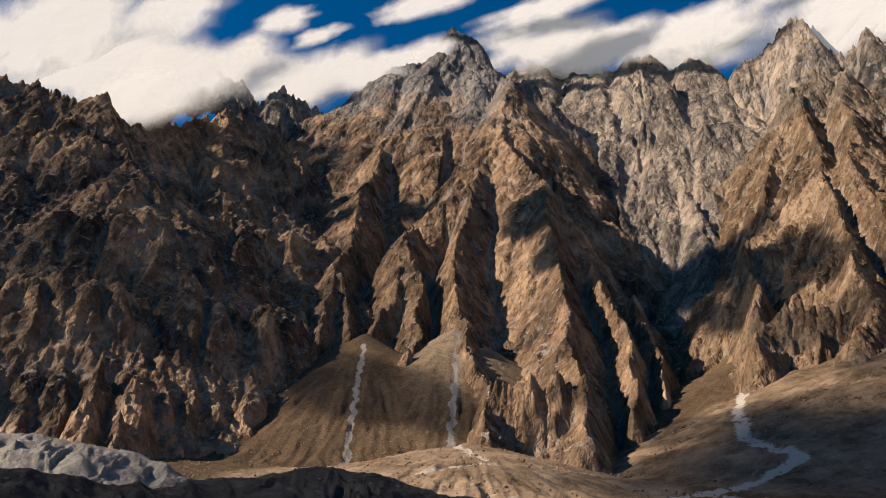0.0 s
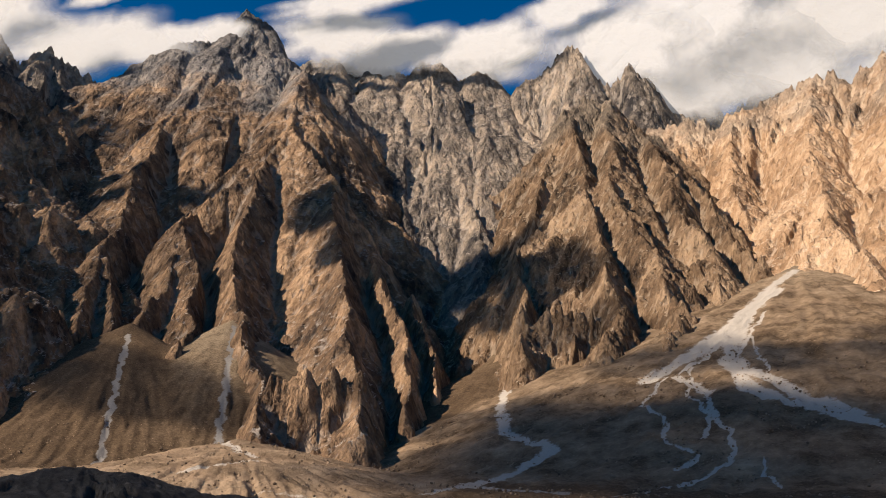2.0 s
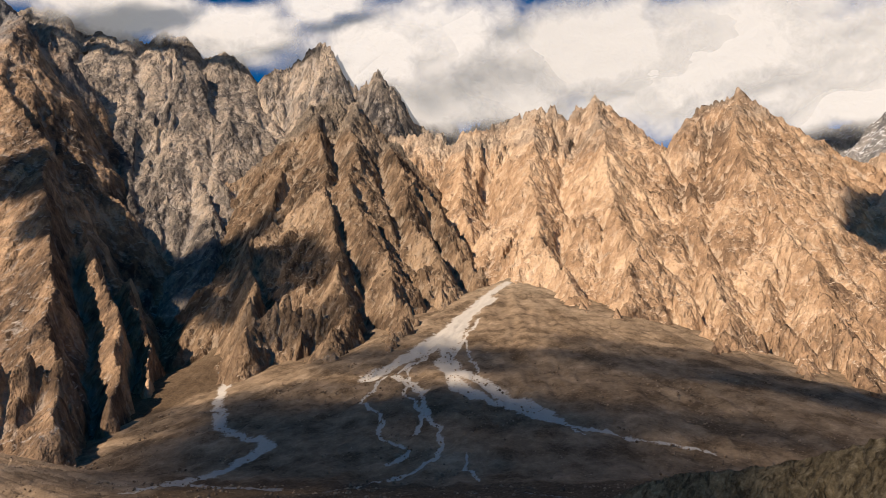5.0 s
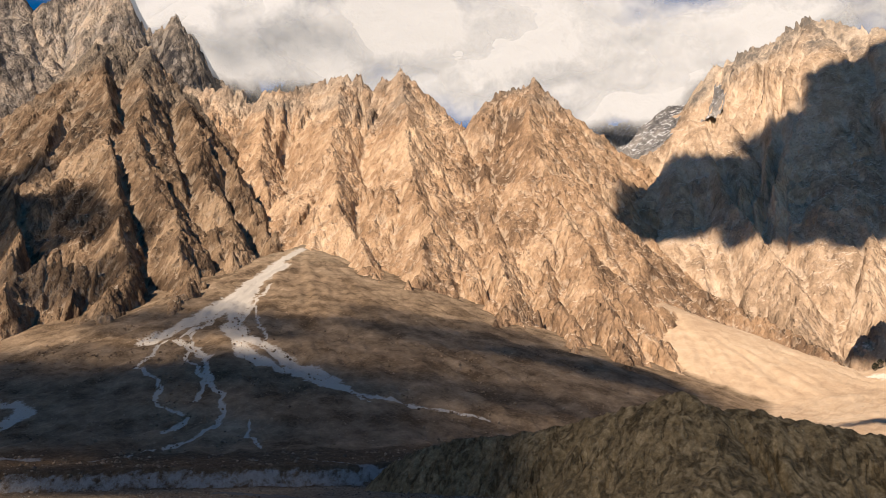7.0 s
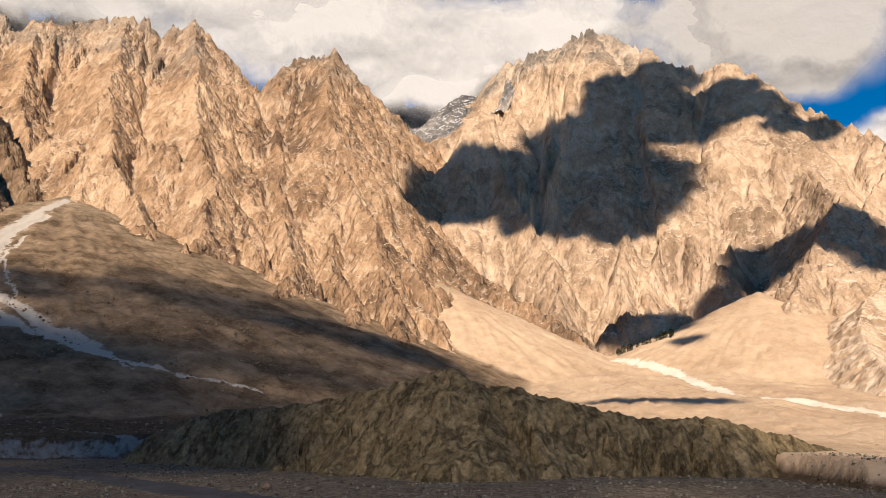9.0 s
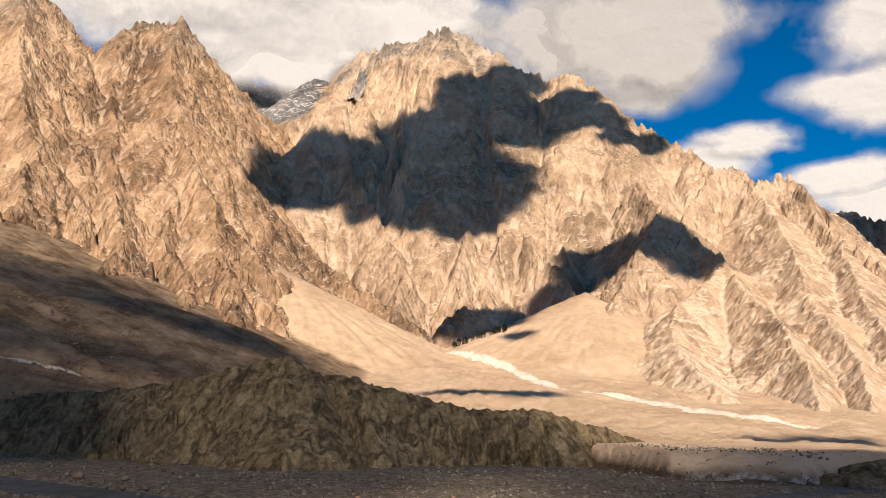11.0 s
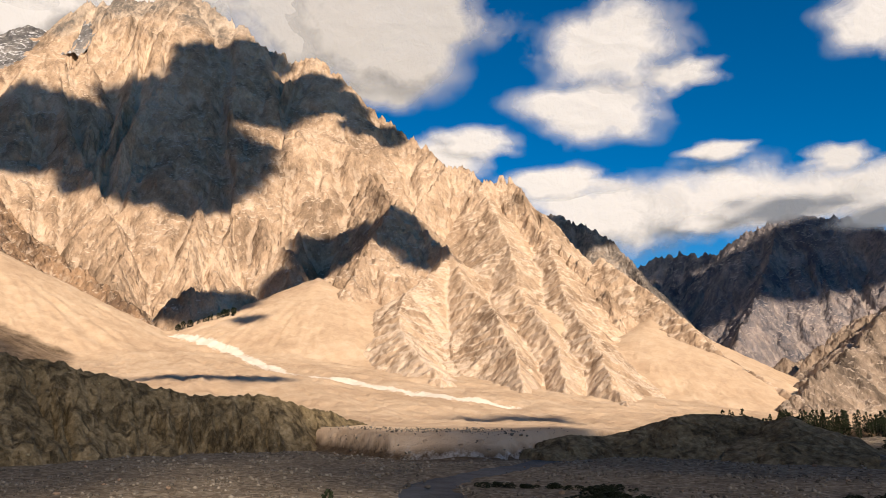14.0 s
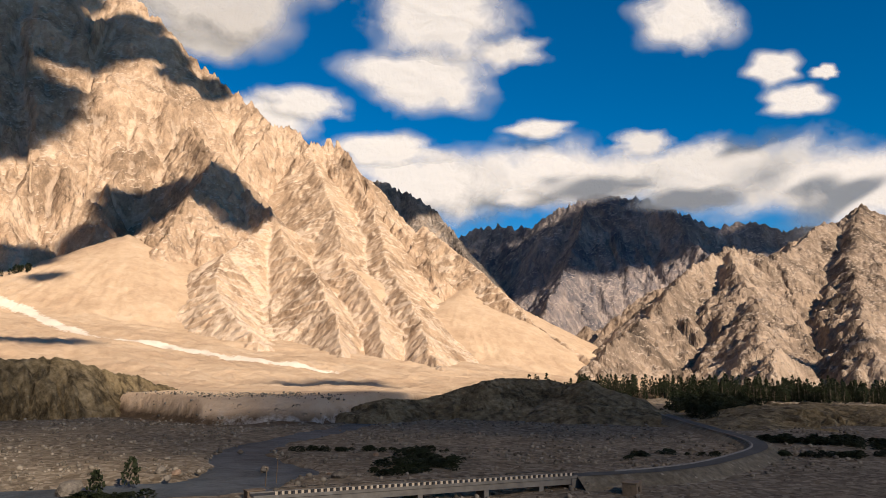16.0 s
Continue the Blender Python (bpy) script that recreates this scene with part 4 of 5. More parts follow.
cloud((2988, -3497, 1456), 230, 120, 33, tilt=0)
cloud((3068, -3427, 1664), 197, 114, 32, tilt=0)
cloud((2872, -3593, 1603), 89, 50, 14, tilt=0)
cloud((3937, -2379, 1403), 211, 70, 19, tilt=0)
cloud((4313, -1600, 1303), 263, 98, 27, tilt=0)
cloud((4224, -1943, 1011), 698, 279, 78, tilt=0)
cloud((3890, -2548, 1127), 702, 263, 73, tilt=0)
cloud((3611, -2930, 1299), 265, 106, 29, tilt=0)
cloud((3488, -3075, 1114), 772, 245, 68, tilt=0)
cloud((3102, -3464, 1039), 804, 297, 83, tilt=0)
cloud((2759, -3743, 949), 696, 296, 82, tilt=0)
cloud((3404, -2374, 943), 518, 91, 40, tilt=0)
cloud((3042, -2749, 843), 391, 90, 40, tilt=0)
cloud((3611, -2106, 895), 215, 73, 40, tilt=0)
cloud((4018, 1039, 2110), 579, 146, 40, tilt=0)
cloud((3810, 1645, 1938), 518, 183, 40, tilt=0)
cloud((2439, 3195, 2124), 532, 177, 40, tilt=0)
cloud((2780, 2904, 2061), 236, 94, 40, tilt=0)
cloud((2610, 2965, 2049), 435, 110, 40, tilt=0)
# clouds added out of view, each only to shade the place given
shade_cloud((-1426, 2134, 849), 520, 300, 0.3)
shade_cloud((-1015, 2479, 1043), 400, 280, 0.25)
shade_cloud((-683, 1815, 381), 220, 140, 0.4)
shade_cloud((-859, 1587, 253), 260, 110, 0.3)
shade_cloud((950, 2425, 721), 210, 120, 0.65)
shade_cloud((731, 726, 67), 520, 200, 0.4)
shade_cloud((520, 908, 78), 420, 200, 0.4)
shade_cloud((1070, 795, 171), 420, 200, 0.45)
shade_cloud((592, 966, 114), 380, 150, 0.4)
shade_cloud((-81, 247, 30), 330, 140, 0.5)
shade_cloud((451, 245, 25), 250, 140, 0.5)
shade_cloud((510, 546, 4), 260, 110, 0.6)
shade_cloud((226, -190, 1), 190, 130, 0.16)
shade_cloud((287, -318, 0), 300, 150, 0.45)
shade_cloud((939, -271, -1), 90, 30, 0.8)
shade_cloud((-300, 1780, 310), 300, 110, 0.45)
shade_cloud((871, 1759, 448), 150, 110, 0.4)
shade_cloud((926, 1332, 301), 200, 90, 0.25)
shade_cloud((868, 1278, 271), 240, 80, 0.4)
shade_cloud((386, 1023, 94), 330, 120, 0.4)
shade_cloud((611, 1186, 193), 260, 110, 0.4)
shade_cloud((3002, 1148, 907), 199, 154, 1)
shade_cloud((3147, 1036, 1028), 273, 265, 1)
shade_cloud((3183, 867, 1035), 305, 281, 1)
shade_cloud((3146, 678, 1044), 298, 274, 1)
shade_cloud((3348, 533, 1223), 349, 325, 1)
shade_cloud((3636, 402, 1569), 225, 233, 1)
shade_cloud((3517, 252, 1411), 290, 262, 1)
shade_cloud((3599, 66, 1439), 223, 173, 1)
shade_cloud((3168, 355, 967), 263, 238, 1)
shade_cloud((3006, 506, 820), 188, 146, 1)
shade_cloud((3560, -72, 1416), 147, 133, 1)
shade_cloud((3498, -289, 1261), 126, 94, 1)
shade_cloud((3050, 731, 823), 193, 133, 1)
shade_cloud((3778, 235, 1701), 155, 161, 1)
shade_cloud((3001, 416, 776), 155, 129, 1)
shade_cloud((2812, -154, 532), 203, 135, 1)
shade_cloud((2646, -324, 589), 151, 113, 1)
shade_cloud((2593, -436, 512), 122, 99, 1)
shade_cloud((2768, -41, 459), 113, 88, 1)
shade_cloud((2639, 46, 379), 81, 71, 1)
shade_cloud((2408, 247, 283), 162, 72, 1)
shade_cloud((2162, 128, 220), 48, 32, 1)
shade_cloud((1298, 128, 53), 144, 24, 1)
shade_cloud((3776, -1409, 825), 270, 173, 1)
shade_cloud((2388, 329, 271), 99, 64, 1)
shade_cloud((3412, -2520, 676), 655, 271, 1)
shade_cloud((3562, -2181, 580), 386, 223, 1)
shade_cloud((3236, -2800, 734), 353, 228, 1)
shade_cloud((3123, -3290, 659), 280, 120, 1)
shade_cloud((1345, -1563, 19), 91, 24, 1)
shade_cloud((4152, -2140, 785), 241, 149, 1)
shade_cloud((1367, 634, 160), 61, 33, 0.6)
shade_cloud((3640, -20, 1520), 170, 130, 1)
shade_cloud((3580, -190, 1400), 150, 120, 1)
shade_cloud((3510, -390, 1250), 120, 85, 1)
shade_cloud((1240, 950, 265), 230, 110, 0.4)
shade_cloud((1360, 670, 170), 170, 70, 0.6)
shade_cloud((640, 2630, 850), 170, 170, 0.85)
shade_cloud((720, 2380, 600), 130, 120, 0.8)
shade_cloud((923, 2711, 809), 140, 190, 0.9)
shade_cloud((1044, 2606, 839), 190, 220, 0.75)
shade_cloud((430, 1400, 190), 200, 90, 0.4)
shade_cloud((1030, 2250, 720), 160, 150, 0.6)
shade_cloud((1120, 2050, 620), 130, 110, 0.5)
shade_cloud((880, 2150, 560), 130, 120, 0.7)
shade_cloud((410, -235, 15), 120, 80, 0.4)


# ---- plain materials of the small things ----
def simple(name, dark, light, size, rough=0.8, bump=0.0, metal=0.0):
    m, t, b = material(name, rough)
    b.inputs["Metallic"].default_value = metal
    n = noise_at(t, size, 7, 0.65)
    g = noise_at(t, size * 7, 4, 0.55)
    t.links.new(mixed(t, steps(t, calc(t, 'ADD', calc(t, 'MULTIPLY', n, 0.6), calc(t, 'MULTIPLY', g, 0.4)), (0.36, (0, 0, 0)), (0.64, (1, 1, 1))), dark, light), b.inputs["Base Color"])
    if bump:
        bumped(t, b, n, bump)
    return m


STONE = simple("boulder_stone", (0.06, 0.052, 0.043), (0.19, 0.168, 0.138), 0.9, 0.9, 0.12)
STONE_BROWN = simple("boulder_brown", (0.1, 0.07, 0.05), (0.28, 0.2, 0.14), 1.2, 0.9, 0.15)
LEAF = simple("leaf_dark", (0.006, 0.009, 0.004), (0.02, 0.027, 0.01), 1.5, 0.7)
BARK = simple("bark", (0.06, 0.05, 0.04), (0.16, 0.13, 0.1), 0.3, 0.9)
CONCRETE = simple("concrete", (0.11, 0.102, 0.09), (0.2, 0.187, 0.165), 2.5, 0.85, 0.02)
ASPHALT = simple("asphalt", (0.04, 0.039, 0.037), (0.075, 0.073, 0.069), 3.0, 0.85)
CREAM = simple("cream_paint", (0.36, 0.3, 0.22), (0.55, 0.47, 0.36), 0.8, 0.6)
BLACK = simple("black_paint", (0.012, 0.012, 0.012), (0.035, 0.034, 0.032), 0.8, 0.6)
WOOD = simple("pole_wood", (0.06, 0.045, 0.03), (0.13, 0.1, 0.07), 0.4, 0.9)
PLASTER = simple("mud_plaster", (0.09, 0.07, 0.05), (0.2, 0.155, 0.11), 1.5, 0.9, 0.03)
SHADE = simple("inside_shade", (0.01, 0.01, 0.01), (0.02, 0.02, 0.02), 1.0, 0.9)


def water_material():
    m, t, b = material("river_water", 0.12)
    b.inputs["Specular IOR Level"].default_value = 0.18
    n = noise_at(t, 5, 6, 0.6, (1, 1, 1), 1.0)
    t.links.new(steps(t, noise_at(t, 22, 6, 0.6, (1, 1, 1), 1.2), (0.35, (0.025, 0.032, 0.038)), (0.7, (0.07, 0.085, 0.1))), b.inputs["Base Color"])
    t.links.new(calc(t, 'ADD', calc(t, 'MULTIPLY', n, 0.3), 0.5), b.inputs["Roughness"])
    bumped(t, b, n, 1.2)
    return m


WATER = water_material()


def floor_z(x, y):
    """The height of the valley floor at one place."""
    x, y = np.array([float(x)]), np.array([float(y)])
    return float((ground_smooth(x, y) + 1.2 * fbm(x / 40, y / 40, 4, 200))[0])


def part(name, bm, mat, parent=None, label=""):
    me = bpy.data.meshes.new(name)
    bm.to_mesh(me)
    bm.free()
    me.materials.append(mat)
    ob = new(name, me)
    if parent:
        ob.parent = parent
    if label:
        ob["label"] = label
    return ob


def block(bm, size, place=(0, 0, 0), turn=0.0, bevel=0.0):
    """A box with worn edges, standing on place."""
    m = pose(place[0], place[1], place[2] + size[2] / 2, 0, 0, turn) @ Matrix.Diagonal((*size, 1))
    vs = bmesh.ops.create_cube(bm, size=1, matrix=m)["verts"]
    if bevel:
        es = list({e for v in vs for e in v.link_edges})
        bmesh.ops.bevel(bm, geom=es, offset=bevel, segments=2, affect='EDGES', profile=0.5)
    return bm


def ribbon(path, width, lift, name, mat, thick=0.0):
    """A strip along a path of (x, y, z), with its sides turned down where it has thickness."""
    pts = [Vector(p) for p in path]
    bm = bmesh.new()
    rows = []
    for k, p in enumerate(pts):
        d = (pts[min(k + 1, len(pts) - 1)] - pts[max(k - 1, 0)]).normalized()
        n = Vector((d.y, -d.x, 0)).normalized()
        w = width[k] if isinstance(width, (list, tuple)) else width
        offs = [(-w / 2 - 1.6 * thick, -thick), (-w / 2, 0), (-w / 6, 0.04), (w / 6, 0.04), (w / 2, 0), (w / 2 + 1.6 * thick, -thick)] if thick else [(-w / 2, 0), (-w / 6, 0), (w / 6, 0), (w / 2, 0)]
        rows.append([bm.verts.new(p + n * o + Vector((0, 0, lift + h))) for o, h in offs])
    for a, b in zip(rows[:-1], rows[1:]):
        for i in range(len(a) - 1):
            bm.faces.new((a[i], a[i + 1], b[i + 1], b[i]))
    bmesh.ops.recalc_face_normals(bm, faces=bm.faces)
    for f in bm.faces:
        f.smooth = True
        if f.normal.z < 0:
            f.normal_flip()
    return part(name, bm, mat)


def smooth_path(points, n=8):
    """A rounded path through the points."""
    pts = [Vector(p) for p in points]
    out = []
    for k in range(len(pts) - 1):
        p0, p1, p2, p3 = pts[max(k - 1, 0)], pts[k], pts[k + 1], pts[min(k + 2, len(pts) - 1)]
        for i in range(n):
            t = i / n
            out.append(0.5 * ((2 * p1) + (p2 - p0) * t + (2 * p0 - 5 * p1 + 4 * p2 - p3) * t * t + (3 * p1 - p0 - 3 * p2 + p3) * t ** 3))
    return out + [pts[-1]]


# ---- river ----
river_line = smooth_path([(x, y, 0) for (x, y), w in WET], 10)
wide = [w for _, w in WET]
wide = [float(np.interp(k / 10, range(len(wide)), wide)) + 9 for k in range(len(river_line))]
level = [float(ground_smooth(np.array([p.x]), np.array([p.y]))[0]) for p in river_line]
river = ribbon([(p.x, p.y, z) for p, z in zip(river_line, level)], wide, -0.75, "river", WATER)
tagged(river, "shallow grey-blue river winding over its stony bed", "river", kind="structure")


# ---- stones ----
def stone_mesh(seed, sub, flat=0.7):
    rng = random.Random(seed)
    bm = bmesh.new()
    bmesh.ops.create_icosphere(bm, subdivisions=sub, radius=1.0)
    off = Vector((rng.random() * 50, rng.random() * 50, rng.random() * 50))
    for v in bm.verts:
        k = 1 + 0.38 * noise.noise(v.co * 1.1 + off) + 0.16 * noise.noise(v.co * 2.9 + off)
        v.co = Vector((v.co.x * k, v.co.y * k * 0.8, v.co.z * k * flat))
    return bm


# ---- boulders ----
BOULDERS = [part("boulder", stone_mesh(s, 2), STONE if s % 3 else STONE_BROWN).data for s in range(6)]
for ob in [o for o in scene.objects if o.name.startswith("boulder")]:
    bpy.data.objects.remove(ob)
rng = random.Random(5)


def boulder(x, y, size, k=None, turn=None):
    ob = new("boulder", BOULDERS[rng.randrange(6) if k is None else k])
    s = size / 2
    ob.matrix_world = pose(x, y, floor_z(x, y) + 0.35 * s, rng.uniform(-12, 12), rng.uniform(-12, 12), rng.uniform(0, 360)) @ Matrix.Diagonal((s * rng.uniform(0.85, 1.2), s, s * rng.uniform(0.8, 1.1), 1))
    return tagged(ob, "weathered grey boulder lying on the river gravel", "boulder", "boulders on the river bed")


for x, y, size in ((216, -65, 4.2), (240, -19, 4.0), (236, -23, 3.4), (220, 4, 7.0), (320, 211, 6.0), (322, 190, 4.4), (379, 268, 3.6), (361, 154, 3.2), (285, -49, 2.4), (255, -75, 2.6)):
    boulder(x, y, size)
for k in range(110):
    a, r = radians(rng.uniform(42, 138)), rng.uniform(200, 470)
    boulder(r * math.sin(a), r * math.cos(a), rng.uniform(1.2, 2.6))


def scatter(name, label, mat, count, seed, az0, az1, r0, r1, s0, s1, clump=60.0):
    """Many small stones in one mesh, thicker in clumps; smaller ones far more often."""
    g = np.random.RandomState(seed)
    n = count * 3
    a, r = np.radians(g.uniform(az0, az1, n)), np.sqrt(g.uniform(r0 ** 2, r1 ** 2, n))
    x, y = r * np.sin(a), r * np.cos(a)
    keep = fbm(x / clump, y / clump, 3, seed) + 0.3 * g.randn(n) > 0.06
    x, y, r = x[keep][:count], y[keep][:count], r[keep][:count]
    n = len(x)
    z = ground_smooth(x, y) + 1.2 * fbm(x / 40, y / 40, 4, 200)
    if r0 > 690:
        z = z + 7 * fbm(x / 220, y / 220, 4, 210) * ramp(700, 1100, r)
    dry = river_gap(x, y) > 0.5
    x, y, z, n = x[dry], y[dry], z[dry], int(dry.sum())
    size = s0 * (s1 / s0) ** (g.rand(n) ** 2.2)
    bm = bmesh.new()
    bmesh.ops.create_icosphere(bm, subdivisions=1, radius=0.5)
    base = np.array([v.co for v in bm.verts])
    faces = np.array([[v.index for v in f.verts] for f in bm.faces])
    bm.free()
    base, faces = (base, faces)
    jig = 1 + 0.5 * (g.rand(n, len(base), 1) - 0.5)
    turn = g.uniform(0, 2 * np.pi, n)
    c, s = np.cos(turn)[:, None], np.sin(turn)[:, None]
    v = base[None] * jig * size[:, None, None]
    v = np.stack([v[..., 0] * c - v[..., 1] * s * 0.8, v[..., 0] * s + v[..., 1] * c * 0.8, v[..., 2] * 0.75], -1)
    v += np.stack([x, y, z + 0.12 * size], -1)[:, None]
    f = (faces[None] + (np.arange(n) * len(base))[:, None, None]).reshape(-1, 3)
    me = bpy.data.meshes.new(name)
    me.vertices.add(v.shape[0] * v.shape[1])
    me.vertices.foreach_set("co", v.reshape(-1).astype(np.float32))
    me.loops.add(f.size)
    me.loops.foreach_set("vertex_index", f.astype(np.int32).ravel())
    me.polygons.add(len(f))
    me.polygons.foreach_set("loop_start", np.arange(0, f.size, 3, dtype=np.int32))
    me.update(calc_edges=True)
    me.materials.append(mat)
    return tagged(new(name, me), label, "stones", kind="stuff")


def scattered_stone(name, low, high):
    m, t, b = material(name, 0.9)
    geo = t.nodes.new("ShaderNodeNewGeometry")
    n = noise_at(t, 0.7, 4, 0.6)
    tone = calc(t, 'ADD', calc(t, 'MULTIPLY', geo.outputs["Random Per Island"], 0.75), calc(t, 'MULTIPLY', n, 0.25))
    t.links.new(mixed(t, tone, low, high), b.inputs["Base Color"])
    return m


COBBLE = scattered_stone("cobble", (0.025, 0.021, 0.016), (0.25, 0.22, 0.175))
RUBBLE = scattered_stone("rubble", (0.05, 0.035, 0.025), (0.34, 0.25, 0.17))
scatter("river_stones", "grey and pale cobbles strewn over the river bed", COBBLE, 15000, 61, 40, 142, 165, 540, 0.35, 2.3)
scatter("bank_stones", "pale cobbles along the far river bank", COBBLE, 2500, 62, 20, 62, 520, 740, 0.6, 2.4)
scatter("rubble_stones", "brown rubble strewn over the debris slopes", RUBBLE, 17000, 63, -30, 66, 760, 1600, 1.0, 5.5, 70.0)


# ---- trees and scrub ----
def leaf_clumps(shape, count, size, seed):
    """A crown of small tilted leaf clumps inside the shape function (height 0..1 to radius)."""
    r = random.Random(seed)
    bm = bmesh.new()
    for k in range(count):
        h = r.random() ** 0.85
        a, d = r.random() * 2 * math.pi, shape(h) * math.sqrt(r.uniform(0.2, 1.0)) * r.uniform(0.75, 1.15)
        c = Vector((d * math.cos(a), d * math.sin(a), h + r.uniform(-0.03, 0.03)))
        tip = Vector((r.uniform(-1, 1), r.uniform(-1, 1), r.uniform(-0.3, 1))).normalized()
        side = tip.orthogonal().normalized()
        s = size * r.uniform(0.6, 1.4)
        up = tip.cross(side)
        vs = [bm.verts.new(c + q) for q in (tip * s, side * s * 0.7, -tip * s * 0.7, -side * s * 0.6, up * s * 0.5)]
        for i in range(4):
            bm.faces.new((vs[i], vs[(i + 1) % 4], vs[4]))
    return bm


def trunk_mesh(height, base, limbs, seed):
    r = random.Random(seed)
    bm = bmesh.new()

    def limb(a, b, ra, rb):
        d = (b - a).to_track_quat('Z', 'Y').to_matrix().to_4x4()
        bmesh.ops.create_cone(bm, cap_ends=True, segments=7, radius1=ra, radius2=rb, depth=(b - a).length, matrix=Matrix.Translation((a + b) / 2) @ d)
    limb(Vector((0, 0, -0.03)), Vector((0.01, 0, height)), base, base * 0.3)
    for k in range(limbs):
        h = height * r.uniform(0.3, 0.85)
        a = r.random() * 2 * math.pi
        limb(Vector((0, 0, h)), Vector((0.1 * math.cos(a), 0.1 * math.sin(a), h + 0.16)), base * 0.35, base * 0.1)
    return bm


def tree(name, label, category, group, shape, clumps, size, seed, stem=0.75):
    top = new(name)
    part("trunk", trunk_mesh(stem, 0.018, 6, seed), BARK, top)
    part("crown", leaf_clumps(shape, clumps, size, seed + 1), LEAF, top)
    return tagged(top, label, category, group)


def poplar_shape(h):
    return 0.13 * math.sin(math.pi * min(1, 0.12 + 0.86 * h)) ** 0.7 if h > 0.06 else 0.03


def round_shape(h):
    return 0.3 * math.sqrt(max(0, 1 - ((h - 0.55) / 0.47) ** 2)) + 0.01


def bush_shape(h):
    return 0.55 * math.sqrt(max(0, 1 - h * h)) + 0.02


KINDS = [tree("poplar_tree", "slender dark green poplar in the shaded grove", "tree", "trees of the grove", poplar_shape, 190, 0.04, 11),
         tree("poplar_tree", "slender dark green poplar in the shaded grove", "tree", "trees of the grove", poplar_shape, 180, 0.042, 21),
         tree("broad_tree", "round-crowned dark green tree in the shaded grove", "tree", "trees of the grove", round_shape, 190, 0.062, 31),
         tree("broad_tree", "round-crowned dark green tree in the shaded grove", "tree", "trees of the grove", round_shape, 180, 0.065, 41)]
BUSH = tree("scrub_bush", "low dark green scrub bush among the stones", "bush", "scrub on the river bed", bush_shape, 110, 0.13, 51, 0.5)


def plant(kind, x, y, height, squat=1.0):
    first = not kind.get("set")
    m = pose(x, y, floor_z(x, y) - 0.15, 0, 0, rng.uniform(0, 360))
    if first:
        kind["set"] = 1
        ob = kind
        ob.scale = (height * squat, height * squat, height)
        ob.matrix_basis = m @ Matrix.Diagonal((height * squat, height * squat, height, 1))
    else:
        ob = copy_thing(kind, m)
        ob.scale = (height * squat, height * squat, height)
    return ob


for k in range(420):
    u = rng.random()
    x, y = 860 - 390 * u + rng.uniform(-60, 30), -575 - 165 * u ** 0.7 + rng.uniform(-60, 75)
    kind = rng.choice((0, 1, 2, 3, 0, 1))
    plant(KINDS[kind], x, y, rng.uniform(15, 25) if kind < 2 else rng.uniform(10, 17), rng.uniform(0.9, 1.5))
for k in range(90):
    u = rng.random()
    x, y = 350 + 200 * u + rng.uniform(-14, 14), -322 - 175 * u + rng.uniform(-42, 14)
    plant(KINDS[rng.choice((2, 3))], x, y, rng.uniform(5, 9) + 4 * u, rng.uniform(1.4, 2.0))
for k in range(26):
    u = rng.random()
    x, y = 2226 + 18 * u + rng.uniform(-12, 12), 329 - 160 * u
    plant(KINDS[rng.choice((0, 1, 2, 3))], x, y, rng.uniform(14, 24), 1.3)
# the two tall bushes by the water, the hedge before them, and the scrub patches
plant(BUSH, 219, -2, 5.6, 0.7)
plant(BUSH, 225, -10.5, 7.0, 0.62)
for (ax, ay), (bx, by), wide_, n, tall in (((206, -14), (206, 4), 4, 16, 2.6), ((284, -66), (264, -112), 3, 30, 2.2), ((262, -112), (216, -82), 6, 52, 2.6), ((240, -108), (226, -98), 7, 24, 2.6),
                                          ((226, -168), (232, -200), 3, 20, 1.9), ((222, -206), (216, -200), 3, 8, 1.5), ((260, -268), (206, -286), 8, 66, 3.2), ((240, -285), (215, -310), 6, 26, 3.0), ((208, -222), (192, -262), 3, 28, 2.2), ((470, -420), (430, -380), 20, 18, 4.5)):
    for k in range(n):
        u = rng.random()
        plant(BUSH, ax + u * (bx - ax) + rng.gauss(0, wide_ * 0.6), ay + u * (by - ay) + rng.gauss(0, wide_ * 0.6), tall * rng.uniform(0.4, 0.95), rng.uniform(1.5, 2.8))

# ---- road and bridge ----
ROAD = [(180.3, -119, 3.2), (179.6, -126, 3.2), (179.0, -134, 3.2), (179.2, -147, 3.2), (185, -169, 3.0), (198, -197, 2.9), (213, -221, 2.8), (237, -241, 2.6), (281, -263, 2.2), (341, -292, 2.0), (434, -341, 2.0), (560, -420, 0.5)]
road = ribbon(smooth_path(ROAD, 8), 5.4, 0.0, "road", ASPHALT)
tagged(road, "narrow grey asphalt road curving through the stony valley", "road", kind="structure")
bed = ribbon(smooth_path(ROAD, 8), 6.6, -0.12, "road_embankment", SCREE_GREY, 3.2)
tagged(bed, "gravel embankment that carries the asphalt road", "embankment", kind="structure")
kerb_path = []
for p, q in zip(smooth_path(ROAD, 8)[16:-1], smooth_path(ROAD, 8)[17:]):
    d = (q - p).normalized()
    kerb_path.append(p + Vector((d.y, -d.x, 0)) * -3.0)
kerb = ribbon(kerb_path, 0.35, 0.25, "road_kerb", CONCRETE, 0.3)
tagged(kerb, "pale concrete kerb along the outer edge of the road", "kerb", kind="structure")

B0, B1 = Vector((180.8, -34, 3.2)), Vector((180.3, -119, 3.2))
along = (B1 - B0).normalized()
across = Vector((along.y, -along.x, 0))
spin = math.degrees(math.atan2(along.y, along.x))
span = (B1 - B0).length
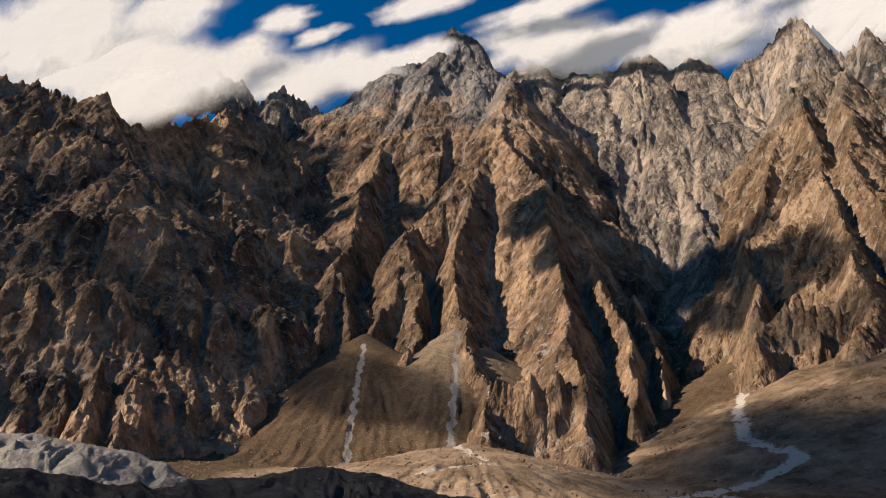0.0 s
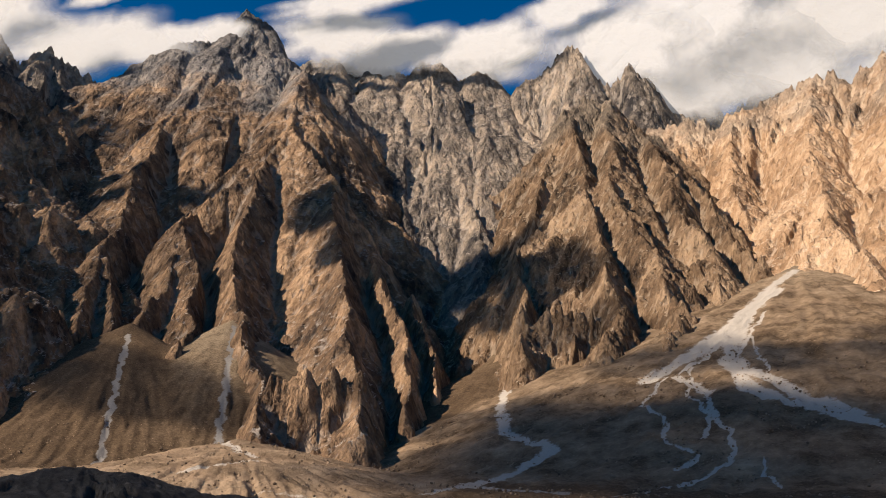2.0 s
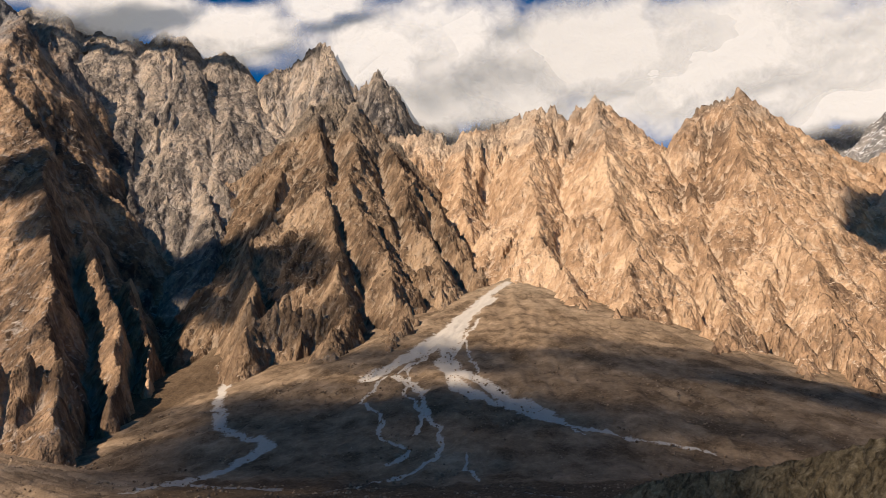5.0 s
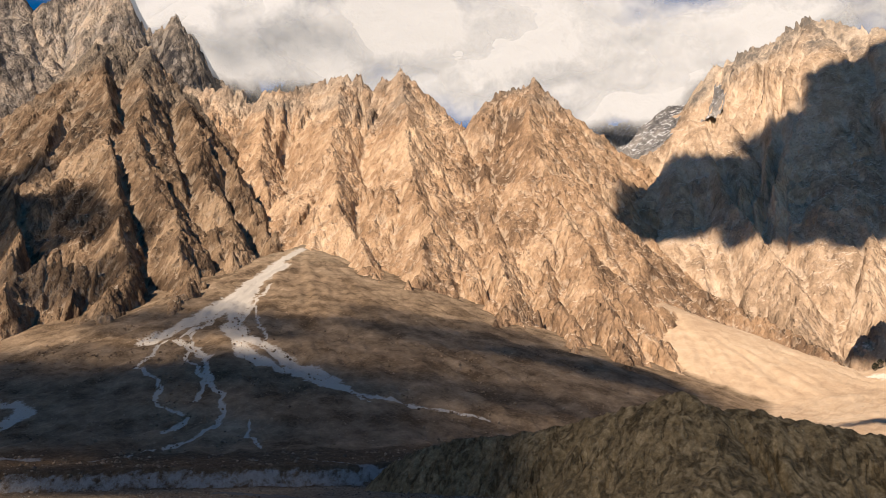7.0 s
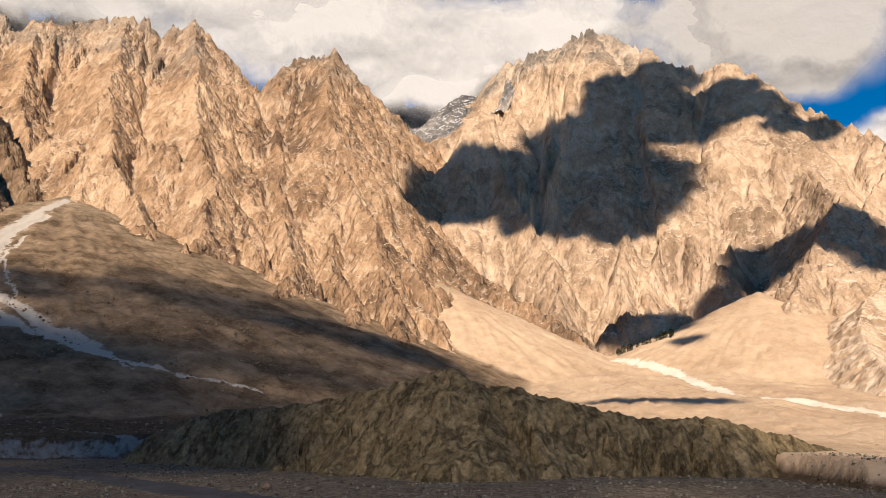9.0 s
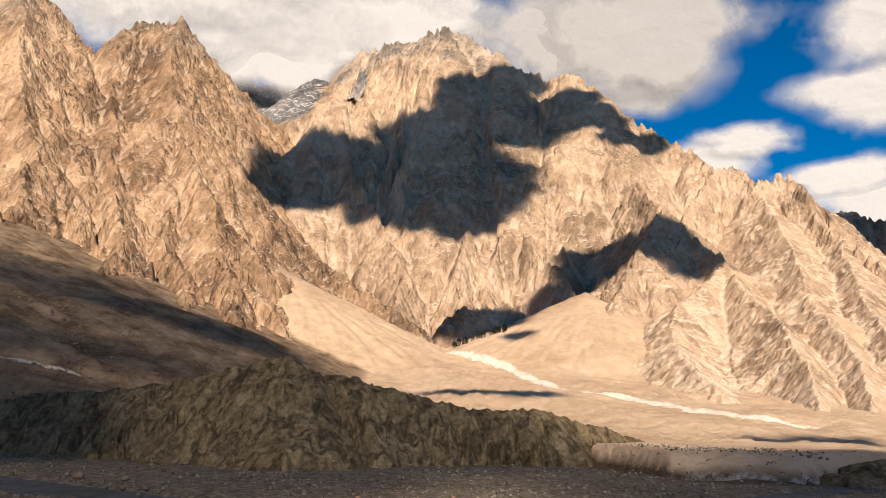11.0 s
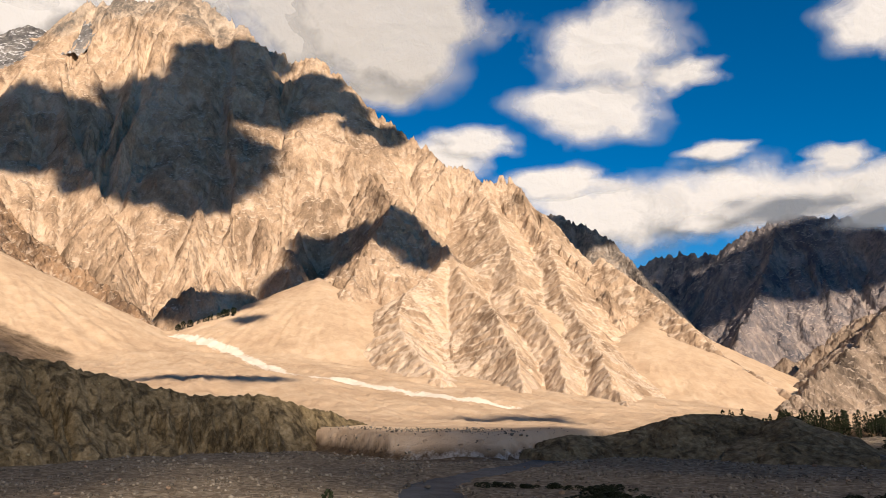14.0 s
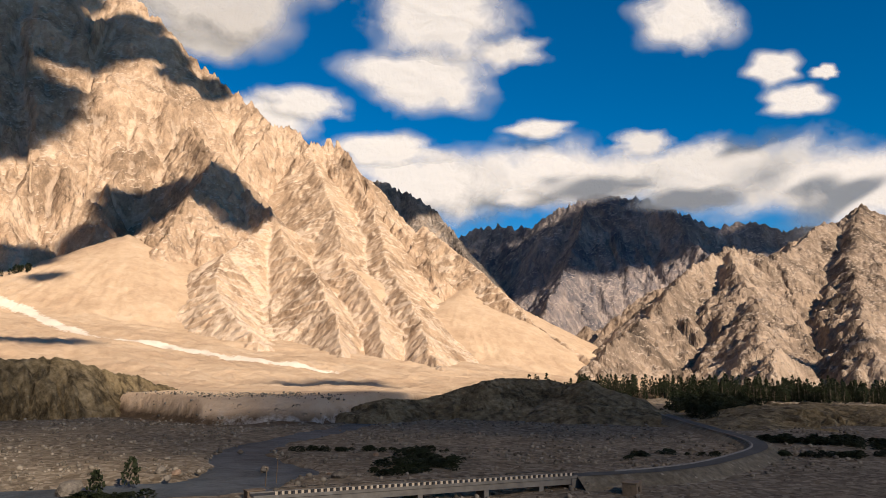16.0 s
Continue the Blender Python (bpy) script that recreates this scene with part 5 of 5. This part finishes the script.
bridge = tagged(new("bridge"), "concrete road bridge with black and cream parapet posts", "bridge")


def bridge_part(name, size, s, o, z, mat, label="", bevel=0.03):
    """A block of the bridge: its size along, across and up, its middle s metres along, o across, its foot at z."""
    bm = bmesh.new()
    block(bm, size, (0, 0, 0), 0, bevel)
    ob = part(name, bm, mat, bridge, label)
    p = B0 + along * s + across * o
    ob.matrix_basis = pose(p.x, p.y, z, 0, 0, spin)
    return ob


bridge_part("deck", (span, 5.6, 0.45), span / 2, 0, 2.7, CONCRETE)
bridge_part("roadway", (span, 4.6, 0.06), span / 2, 0, 3.15, ASPHALT, "worn asphalt roadway")
for o in (-2.2, 0, 2.2):
    bridge_part("girder", (span - 1, 0.7, 1.5), span / 2, o, 1.2, CONCRETE)
for s in (6, 22, 40, 58, 74):
    bridge_part("pier", (1.3, 5.0, 7.8), s, 0, -6.6, CONCRETE)
for o in (-2.6, 2.6):
    bridge_part("kerb_beam", (span, 0.4, 0.3), span / 2, o, 3.15, CONCRETE)
    bridge_part("rail", (span - 4.5, 0.1, 0.14), span / 2 + 2.2, o, 4.0, BLACK, "black-painted parapet rail")
post_mesh = None
for o in (2.6,):
    for k in range(int((span - 4.5) / 1.5)):
        if post_mesh is None:
            bm = bmesh.new()
            block(bm, (0.62, 0.26, 0.85), (0, 0, 0), 0, 0.05)
            first = part("parapet_post", bm, CREAM, bridge, "cream-painted parapet post")
            post_mesh = first.data
            bm = bmesh.new()
            block(bm, (0.3, 0.2, 0.8), (0, 0, 0), 0, 0.03)
            gap = part("parapet_panel", bm, BLACK, bridge, "black-painted parapet panel")
            panel_mesh = gap.data
        else:
            first, gap = new("parapet_post", post_mesh), new("parapet_panel", panel_mesh)
            first.parent = gap.parent = bridge
        for ob, s in ((first, 5.0 + 1.5 * k), (gap, 5.6 + 1.5 * k)):
            p = B0 + along * s + across * o
            ob.matrix_basis = pose(p.x, p.y, 3.3, 0, 0, spin)
# the sloping wing walls of the abutment
for o in (-2.6, 2.6):
    bm = bmesh.new()
    vs = [bm.verts.new(c) for c in ((-3, -0.3, -6), (9, -0.3, -6), (2, -0.3, 2.6), (-3, -0.3, 2.6), (-3, 0.3, -6), (9, 0.3, -6), (2, 0.3, 2.6), (-3, 0.3, 2.6))]
    for f in ((0, 1, 2, 3), (7, 6, 5, 4), (0, 4, 5, 1), (1, 5, 6, 2), (2, 6, 7, 3), (3, 7, 4, 0)):
        bm.faces.new([vs[i] for i in f])
    bmesh.ops.recalc_face_normals(bm, faces=bm.faces)
    bmesh.ops.bevel(bm, geom=list(bm.edges), offset=0.06, segments=1, affect='EDGES')
    ob = part("wing_wall", bm, CONCRETE, bridge, "sloping pale concrete wing wall")
    p = B0 + along * (span + 1) + across * o
    ob.matrix_basis = pose(p.x, p.y, 0, 0, 0, spin)


def hut(x, y, turn, w, d, h, label):
    """A small concrete box with one dark opening and a flat roof."""
    top = new("concrete_hut")
    top.matrix_basis = pose(x, y, floor_z(x, y) - 0.2, 0, 0, turn)
    t = 0.35
    for name, size, place in (("side_wall", (t, d, h), (-w / 2 + t / 2, 0, 0)), ("side_wall", (t, d, h), (w / 2 - t / 2, 0, 0)), ("back_wall", (w - 2 * t, t, h), (0, d / 2 - t / 2, 0)),
                              ("front_wall", (w * 0.28, t, h), (-w * 0.36 + t, -d / 2 + t / 2, 0)), ("front_wall", (w * 0.2, t, h), (w * 0.4 - t, -d / 2 + t / 2, 0)), ("lintel", (w * 0.5, t, h * 0.3), (0.06 * w, -d / 2 + t / 2, h * 0.7)),
                              ("sill", (w * 0.5, t, h * 0.2), (0.06 * w, -d / 2 + t / 2, 0)), ("roof", (w + 0.4, d + 0.4, 0.25), (0, 0, h))):
        bm = bmesh.new()
        block(bm, size, place, 0, 0.03)
        part(name, bm, PLASTER, top)
    # near-black sheet added before the back wall as painted inner shade
    bm = bmesh.new()
    block(bm, (w - 2 * t, 0.1, h * 0.9), (0, d / 2 - t - 0.2, 0))
    part("inner_panel", bm, SHADE, top, "near-black panel standing in for the shade inside the hut")
    return tagged(top, label, "hut")


hut(165, -127, -52, 5.4, 3.6, 3.0, "small weathered concrete box with a dark opening by the bridge")
hut(196, -37.5, -80, 4.4, 2.6, 1.8, "low dark roadside shed with a flat concrete roof")


def pole(x, y, height):
    top = new("utility_pole")
    top.matrix_basis = pose(x, y, floor_z(x, y) - 0.3, 1.5, -1, 20)
    bm = bmesh.new()
    bmesh.ops.create_cone(bm, cap_ends=True, segments=10, radius1=0.15, radius2=0.1, depth=height, matrix=pose(0, 0, height / 2))
    part("shaft", bm, WOOD, top)
    bm = bmesh.new()
    block(bm, (1.5, 0.12, 0.14), (0, 0.12, height - 0.7), 0, 0.02)
    part("crossarm", bm, WOOD, top)
    for s in (-0.6, 0, 0.6):
        bm = bmesh.new()
        bmesh.ops.create_cone(bm, cap_ends=True, segments=8, radius1=0.06, radius2=0.04, depth=0.2, matrix=pose(s, 0.12, height - 0.46))
        part("insulator", bm, CREAM, top)
    return tagged(top, "thin wooden utility pole standing on the river gravel", "pole", "poles by the river")


pole(220, -48, 7.0)
pole(210, -43, 5.4)
